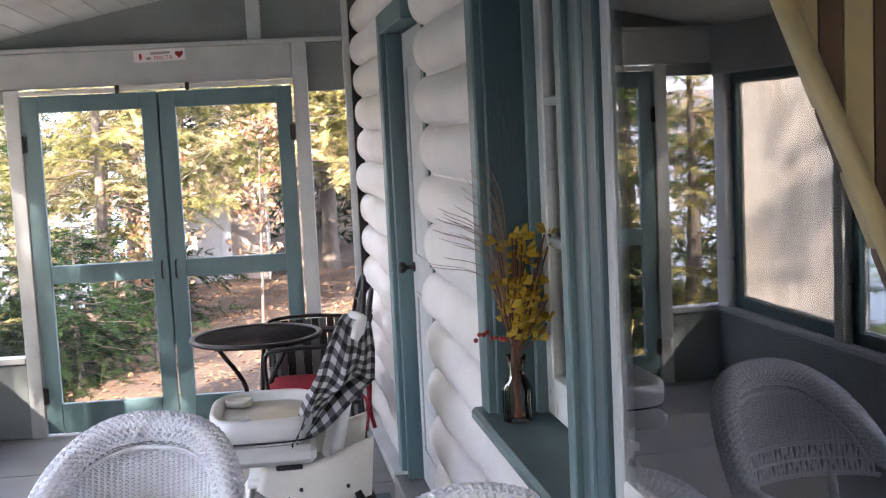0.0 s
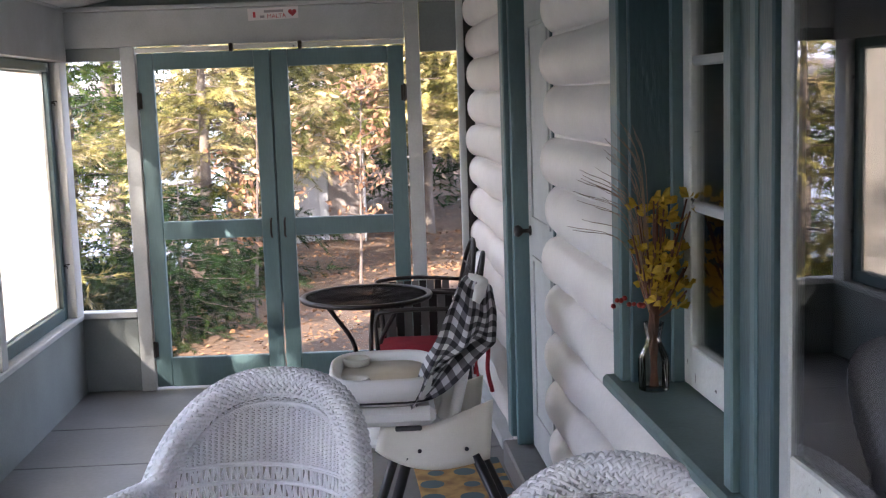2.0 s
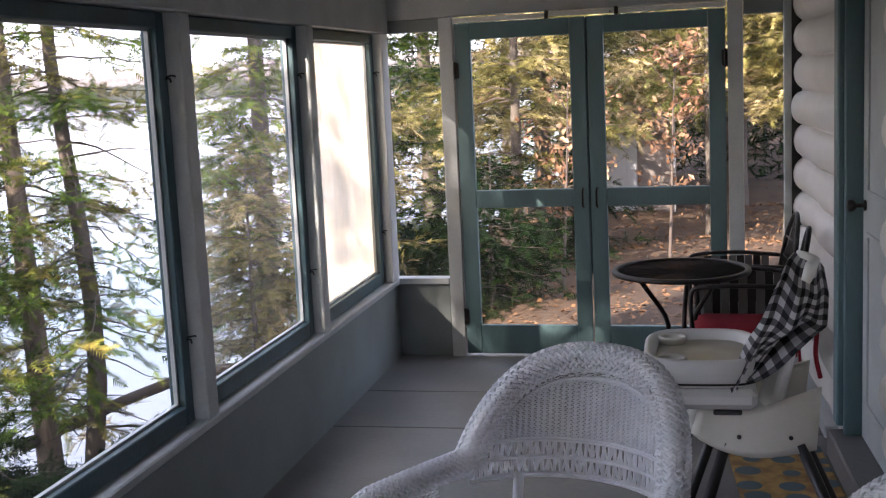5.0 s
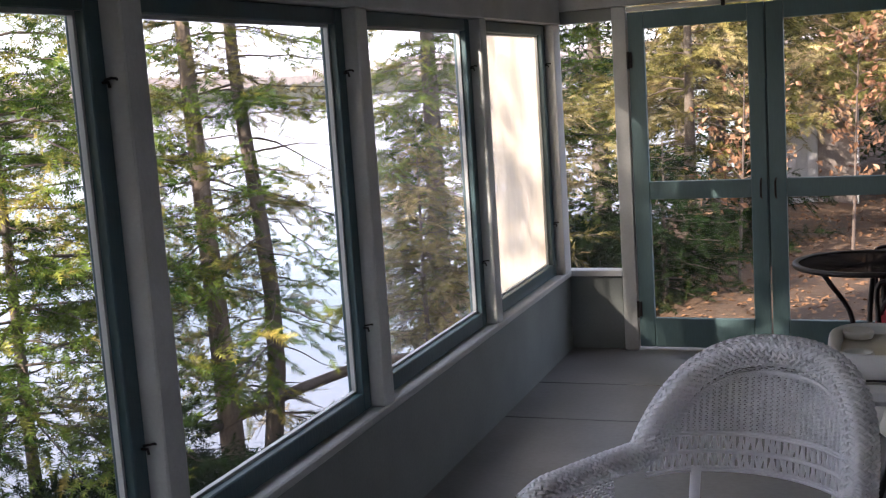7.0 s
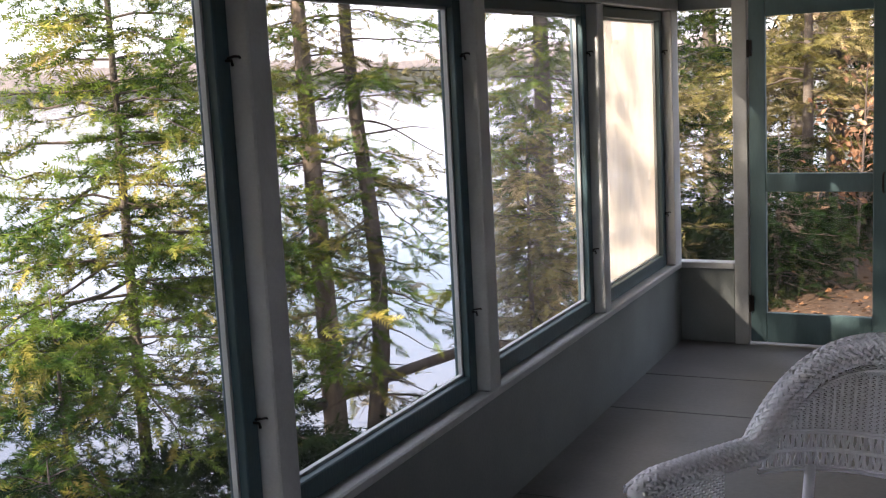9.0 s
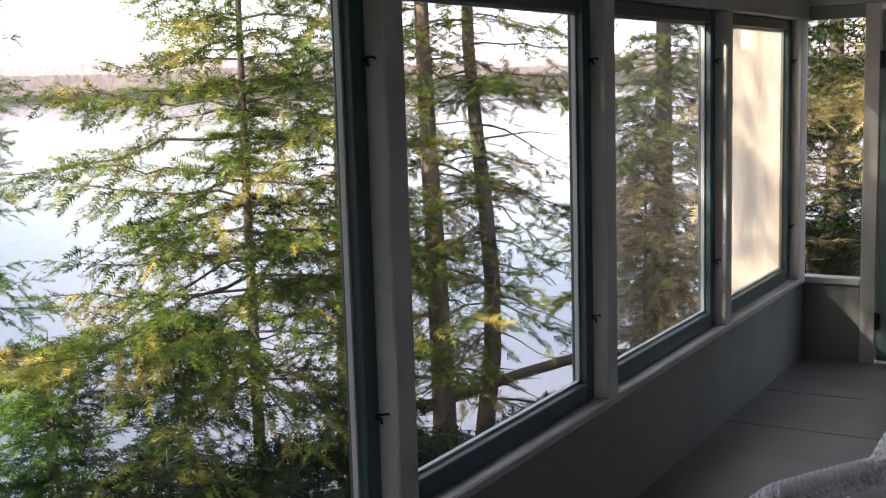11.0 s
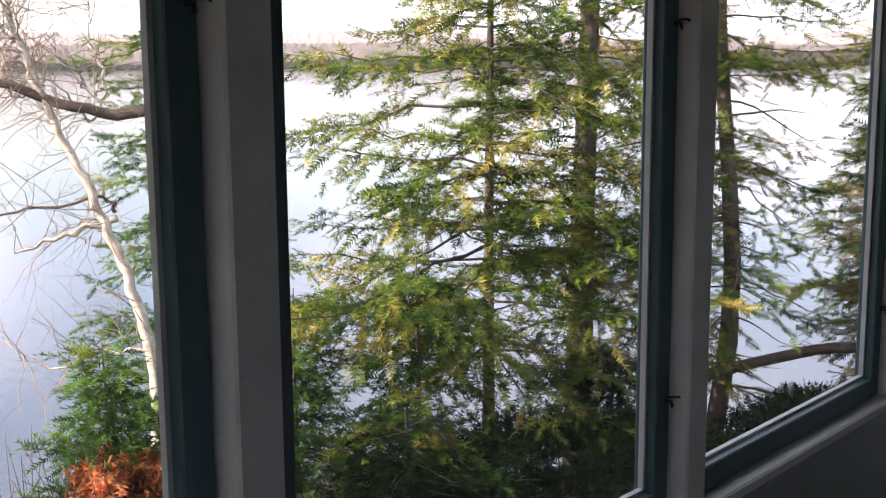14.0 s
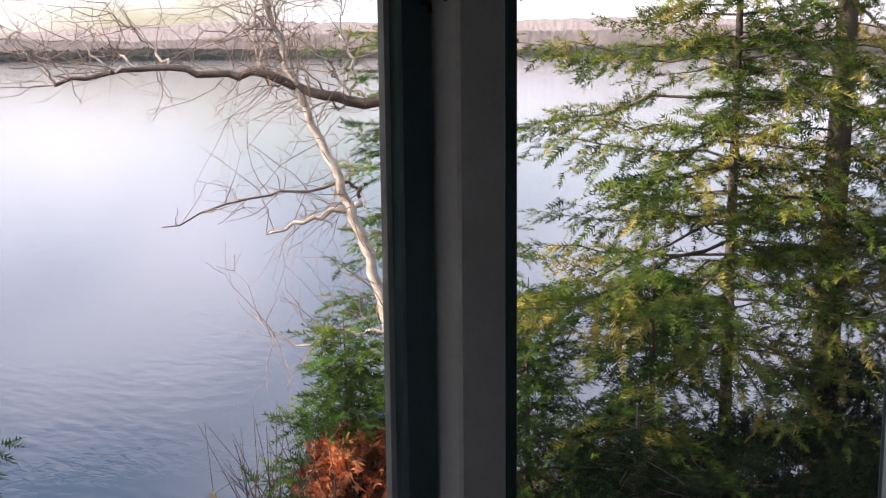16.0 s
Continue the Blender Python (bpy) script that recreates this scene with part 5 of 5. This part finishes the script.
spruce(-1.75, 9.0, 1.35, 1.1, 0.05, 16, NEEDLE_DARK_SHADE, "low dark green fir beside the path", 0.03, 0.10, 7)
spruce(-1.3, 11.8, 1.1, 0.9, 0.05, 27, NEEDLE_DARK_SHADE, "low dark green fir beside the path", 0.03, 0.11, 7)
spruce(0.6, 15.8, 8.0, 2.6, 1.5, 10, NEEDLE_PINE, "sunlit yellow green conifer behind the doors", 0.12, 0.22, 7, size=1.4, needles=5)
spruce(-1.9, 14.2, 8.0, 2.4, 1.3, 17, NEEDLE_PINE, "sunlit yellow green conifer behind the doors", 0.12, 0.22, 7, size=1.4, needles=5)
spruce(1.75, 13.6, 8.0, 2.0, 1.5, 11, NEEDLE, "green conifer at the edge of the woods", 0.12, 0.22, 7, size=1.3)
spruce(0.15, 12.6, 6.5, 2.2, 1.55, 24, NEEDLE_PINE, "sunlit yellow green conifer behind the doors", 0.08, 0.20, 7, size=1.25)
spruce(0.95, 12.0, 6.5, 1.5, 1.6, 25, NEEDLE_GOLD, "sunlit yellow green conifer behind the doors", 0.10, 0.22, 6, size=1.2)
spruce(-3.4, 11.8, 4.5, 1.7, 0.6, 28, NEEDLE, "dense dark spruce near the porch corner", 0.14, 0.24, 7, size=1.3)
wood = spruce(1.2, 22.0, 11.0, 2.6, 0.1, 18, NEEDLE_DARK_SHADE, "dark conifer in the woods behind the cabin", 0.16, 0.42, 6, size=3.6, needles=3, twig_gap=0.40)
wr = random.Random(3)
row = [(-4.2 + 1.25 * k + wr.uniform(-0.3, 0.3), 18.2 + wr.uniform(-0.6, 1.2)) for k in range(9)]
back_row = [(wr.uniform(-8, 11), wr.uniform(21, 30)) for k in range(11)]
for x, y in row + back_row:
    copy_thing(wood, Matrix.Translation((x, y, float(ground_z(np.array(x), np.array(y))))) @ Matrix.Rotation(wr.uniform(0, 6.28), 4, "Z"))
# Unseen trees, added to keep direct sun off the porch floor.
shade = spruce(-4.6, -4.0, 12.0, 2.1, 0.3, 12, NEEDLE, "unseen dense tall spruce added to shade the porch", 0.15, 0.26, 7, size=3.6, needles=3, twig_gap=0.24)
for x, y in ((-5.2, -2.5), (-4.9, -5.6), (-4.5, -2.1)):
    copy_thing(shade, Matrix.Translation((x, y, float(ground_z(np.array(x), np.array(y))))) @ Matrix.Rotation(x * 7, 4, "Z"))
# Unseen smaller copies that shade the bank and the south opening.
for x, y, k in ((-8.2, -1.7, 0.60), (-7.3, -2.3, 0.58), (-2.0, -6.6, 0.70), (-3.4, -7.6, 0.85)):
    tagged(copy_thing(shade, Matrix.Translation((x, y, float(ground_z(np.array(x), np.array(y))))) @ Matrix.Rotation(x * 7, 4, "Z") @ Matrix.Scale(k, 4)), "unseen dense young spruce added to cut off low sun")


def leafy_sapling(x, y, height, spread, seed):
    """Thin forked stems with dry leaves left on their ends."""
    rng = np.random.default_rng(seed)
    tree = tagged(holder("leafy_sapling", Matrix.Translation((x, y, float(ground_z(np.array(x), np.array(y)))))), "thin sapling with dry pinkish leaves among the conifers", "tree", "saplings")
    stem = trunk_mesh(tree, height, 0.018, (0.1, 0.05), rng, TWIG, top=0.25)
    lines, P, H = [], [], []
    k = np.linspace(0, 1, 6)
    for _ in range(34):
        c = stem[rng.integers(5, 14)]
        d = np.append(rng.normal(0, 1, 2), rng.uniform(0.1, 0.9))
        d /= np.linalg.norm(d)
        line = c + d * (spread * rng.uniform(0.4, 1.0) * k)[:, None] + np.cumsum(rng.normal(0, 0.012, (6, 3)), 0) * k[:, None]
        lines.append(line)
        for q in rng.uniform(1.5, 5, 10):
            P.append(line[int(q)] + rng.normal(0, 0.05, 3))
            H.append(d + rng.normal(0, 0.8, 3))
    limb_tubes("limbs", np.array(lines), np.tile(np.linspace(0.005, 0.002, 6), (34, 1)), TWIG, tree)["kind"] = "stuff"
    leaf = np.array([[0, 0, 0], [0.05, -0.03, 0.01], [0.10, 0, 0.0], [0, 0, 0], [0.10, 0, 0.0], [0.05, 0.03, 0.012]])
    place_sprays("crown", np.array(P), np.array(H), rng.normal(0, 0.5, (len(P), 3)) + np.array([0, -0.4, 0.8]), rng.uniform(0.5, 1.0, len(P)), leaf, DRY_LEAF, tree)


leafy_sapling(-1.25, 9.9, 1.9, 0.75, 31)
leafy_sapling(-0.3, 10.9, 2.2, 0.5, 32)


# leaning bare birch with fine twigs
def birch(x, y, pts, r0):
    zz = float(ground_z(np.array(x), np.array(y)))
    tree = tagged(holder("birch_tree", Matrix.Translation((x, y, zz))), "bare leaning birch with white bark and fine twigs", "tree")
    rng = np.random.default_rng(8)
    b = bmesh.new()
    knotty = lambda q, k: [q[0]] + [Vector(p) + Vector(rng.normal(0, k, 3)) for p in q[1:]]
    P = knotty(curve_points(pts, 5), 0.012)
    tube(b, P, [r0 * (1 - 0.75 * i / (len(P) - 1)) for i in range(len(P))], 10)
    part("trunk", b, BIRCH, tree, smooth=True)

    def limb(name, q, r, mat):
        bb = bmesh.new()
        c = knotty(curve_points(q, 5), 0.016)
        tube(bb, c, [r * (1 - 0.7 * i / (len(c) - 1)) for i in range(len(c))], 8)
        part(name, bb, mat, tree, smooth=True)
        return c

    starts = list(P[8:]) + list(P[22:]) * 4
    o = Vector((x, y, zz))
    L = lambda *q: [Vector(p) - o for p in q]
    big = limb("limb", L((-7.9, 4.6, 1.28), (-8.3, 4.25, 1.27), (-8.66, 3.82, 1.45), (-9.05, 3.4, 1.50), (-9.44, 2.97, 1.535), (-9.9, 2.4, 1.42)), 0.05, TWIG)
    starts += list(big) * 2
    starts += limb("limb", L((-8.12, 4.2, 0.52), (-8.18, 4.15, 0.617), (-8.61, 3.65, 0.53), (-9.17, 2.96, 0.27)), 0.018, TWIG)
    starts += limb("limb", L((-8.1, 4.2, 0.48), (-8.35, 3.9, 0.36), (-8.575, 3.61, 0.228)), 0.03, BIRCH)
    starts += limb("limb", L((-7.8, 4.25, -0.51), (-8.05, 4.0, -0.53), (-8.28, 3.73, -0.643), (-8.56, 3.475, -0.40)), 0.016, BIRCH)
    for _ in range(16):
        c = Vector(([*big[3:], *P[24:]])[rng.integers(len(big) - 3 + len(P) - 24)])
        d = Vector((rng.uniform(-0.7, 0.3), rng.uniform(-0.8, 0.3), rng.uniform(0.35, 1.0))).normalized()
        ln = rng.uniform(0.5, 1.1)
        kink = Vector(rng.normal(0, 0.08, 3))
        starts += limb("limb", [c, c + d * ln * 0.35 + kink, c + d * ln * 0.7, c + d * ln + 0.7 * kink], 0.013, BIRCH)[4:]
    lines, radii = [], []
    for _ in range(520):
        s = np.array(starts[rng.integers(len(starts))])
        d = rng.normal(0, 1, 3) + np.array([-0.3, -0.4, 0.55])
        d /= np.linalg.norm(d)
        ln = rng.uniform(0.2, 0.75)
        k = np.linspace(0, 1, 5)
        line = s + d * (ln * k)[:, None] + np.cumsum(rng.normal(0, 0.06 * ln, (5, 3)), 0) + np.array([0, 0, -0.12 * ln]) * (k ** 2)[:, None]
        line[0] = s
        lines.append(line)
        radii.append(np.linspace(0.0045, 0.0015, 5))
        for _ in range(3):
            j = rng.integers(1, 5)
            e = d + rng.normal(0, 0.7, 3)
            sub = line[j] + e * (0.3 * ln * k)[:, None] + np.cumsum(rng.normal(0, 0.018 * ln, (5, 3)), 0) * k[:, None]
            lines.append(sub)
            radii.append(np.linspace(0.0022, 0.0010, 5))
    tw = limb_tubes("twig", np.array(lines), np.array(radii), PALE_TWIG, tree, 3)
    tw["kind"] = "stuff"
    return tree


bx, by = -7.74, 4.2
bz = float(ground_z(np.array(bx), np.array(by)))
birch(bx, by, [Vector(p) - Vector((bx, by, bz)) for p in ((-7.7, 4.2, bz - 0.2), (-7.8, 4.25, -0.7), (-7.93, 4.24, -0.167), (-8.12, 4.15, 0.356), (-8.29, 4.06, 0.75), (-8.55, 3.92, 1.31), (-8.74, 3.83, 1.84), (-8.9, 3.8, 2.6), (-9.1, 3.7, 3.6))], 0.055)

# fallen trunk by the water, rust coloured bush, brush
b = bmesh.new()
tube(b, curve_points([(-5.2, 7.2, -1.0), (-5.0, 7.63, -0.94), (-4.5, 7.93, -0.76), (-4.0, 8.3, -0.66), (-3.2, 8.85, -0.78)], 5), [0.05] * 8 + [0.045] * 13, 10)
tagged(link("fallen_log", b, BARK, True), "fallen brown trunk lying over the shore bank", "log")


def clumps(name, x, y, z, rx, ry, rz, count, mat, label, size, seed, kind="", cat="bush"):
    rng = np.random.default_rng(seed)
    th, ph, rr = rng.uniform(0, 2 * np.pi, count), rng.uniform(-0.1, 1.4, count), rng.uniform(0.3, 1.0, count) ** 0.5
    pos = np.stack([x + rx * rr * np.cos(th) * np.cos(ph), y + ry * rr * np.sin(th) * np.cos(ph), z + rz * rr * np.sin(ph)], -1)
    h = rng.normal(0, 1, (count, 3)) + np.stack([np.cos(th), np.sin(th), 0.3 + 0 * th], -1)
    ob = place_sprays("leaves", pos, h, rng.normal(0, 0.6, (count, 3)) + np.array([0, 0, 1.0]), size * rng.uniform(0.7, 1.3, count), spray(rng, 4, 0.09, 0.034, 0.016) if mat is not RUST else spray(rng, 4, 0.10, 0.05, 0.03), mat, None)
    ob.name = name
    return tagged(ob, label, cat, kind=kind)


gz = lambda x, y: float(ground_z(np.array(x), np.array(y)))
clumps("rust_bush", -6.55, 3.15, gz(-6.55, 3.15) + 0.42, 0.40, 0.40, 0.55, 900, RUST, "rust red leaved bush at the shore", 1.0, 1)
# Brush coloured near-black in place of the shade lying on the bank.
clumps("shade_dark_brush", -4.6, 5.2, gz(-4.6, 5.2) - 0.05, 1.5, 1.7, 0.42, 6000, NEEDLE_DARK_SHADE, "juniper brush on the bank with shade put into its dark green", 1.0, 2)
clumps("shade_dark_brush", -3.6, 7.1, gz(-3.6, 7.1) - 0.15, 0.8, 1.1, 0.30, 3600, NEEDLE_DARK_SHADE, "juniper brush on the bank with shade put into its dark green", 1.0, 3)
clumps("shade_dark_brush", -4.4, 3.3, gz(-4.4, 3.3) - 0.1, 1.2, 1.4, 0.36, 4000, NEEDLE_DARK_SHADE, "juniper brush on the bank with shade put into its dark green", 1.0, 4)
clumps("shade_dark_brush", -2.6, 10.4, gz(-2.6, 10.4) - 0.1, 1.0, 1.6, 0.9, 2500, NEEDLE_DARK_SHADE, "juniper brush on the bank with shade put into its dark green", 1.4, 5)
b = bmesh.new()
br = random.Random(9)
for _ in range(70):
    x, y = -6.6 + br.uniform(-0.5, 0.35), 2.75 + br.uniform(-0.4, 0.5)
    z = gz(x, y)
    tube(b, [(x, y, z - 0.05), (x + br.uniform(-0.1, 0.1), y + br.uniform(-0.1, 0.1), z + br.uniform(0.4, 0.8)), (x + br.uniform(-0.25, 0.25), y + br.uniform(-0.25, 0.25), z + br.uniform(0.8, 1.25))], [0.006, 0.004, 0.0015], 4)
tagged(link("bare_shrub", b, TWIG), "bare grey twiggy shrub at the shore", "shrub", kind="stuff")
# fallen leaves over the bank
rng = np.random.default_rng(12)
cnt = 9000
lx, ly = rng.uniform(-8.5, 5.0, cnt), rng.uniform(-1.0, 20.0, cnt)
ok = ~((lx > -2.1) & (ly < 6.4)) & ~((lx > -8.5) & (ly < 6.3) & (lx > -2.1))
lx, ly = np.append(lx[ok], rng.uniform(-2.5, 3.5, 6000)), np.append(ly[ok], rng.uniform(6.6, 15.5, 6000))
pos = np.stack([lx, ly, ground_z(lx, ly) + 0.015], -1)
lv = place_sprays("fallen_leaves", pos, rng.normal(0, 1, (len(lx), 3)) * np.array([1, 1, 0.2]), rng.normal(0, 0.3, (len(lx), 3)) + np.array([0, 0, 1.0]), rng.uniform(0.3, 0.7, len(lx)), np.array([[0, 0, 0], [0.06, -0.035, 0.01], [0.10, 0, 0.0], [0, 0, 0], [0.10, 0, 0.0], [0.06, 0.035, 0.012]]), material("fallen_leaf", (0.30, 0.15, 0.065), 0.9, scale=9.0, vary=0.4, second=(0.12, 0.065, 0.035)), None)
tagged(lv, "brown fallen leaves scattered over the bank", "leaves", kind="stuff")

# small shed among the trees
SHED = material("shed_boards", (0.55, 0.56, 0.58), 0.7, scale=2.0, vary=0.25, fine=30, bump=0.2, stretch=(1, 1, 0.2))
SHED_DOOR = material("shed_door_boards", (0.20, 0.17, 0.16), 0.8, scale=2.0, vary=0.3, fine=30, bump=0.2, stretch=(1, 1, 0.2))
sx, sy = -0.75, 14.6
shed = tagged(holder("garden_shed", Matrix.Translation((sx, sy, gz(sx, sy) - 0.1))), "small grey white boarded shed among the trees", "shed")
for k in range(5):
    block("wall_board", SHED, shed, -0.62 + 0.125 * k, -0.62 + 0.125 * k + 0.121, 0, 0.02, 0, 1.85, bevel=0.003)
block("wall", SHED, shed, -0.62, -0.60, 0.021, 1.4, 0, 1.85)
block("wall", SHED, shed, 0.47, 0.49, 0.0, 1.4, 0, 1.85)
block("wall", SHED, shed, -0.599, 0.469, 1.38, 1.4, 0, 1.85)
door = block("door", SHED_DOOR, shed, 0.012, 0.465, -0.012, 0.02, 0.03, 1.75, label="weathered grey brown plank door")
for k in range(3):
    block("batten", SHED_DOOR, door, 0.025, 0.45, -0.03, -0.013, 0.25 + 0.6 * k, 0.35 + 0.6 * k)
block("roof", DARK_ROOM, shed, -0.75, 0.62, -0.2, 1.55, 1.86, 1.92)
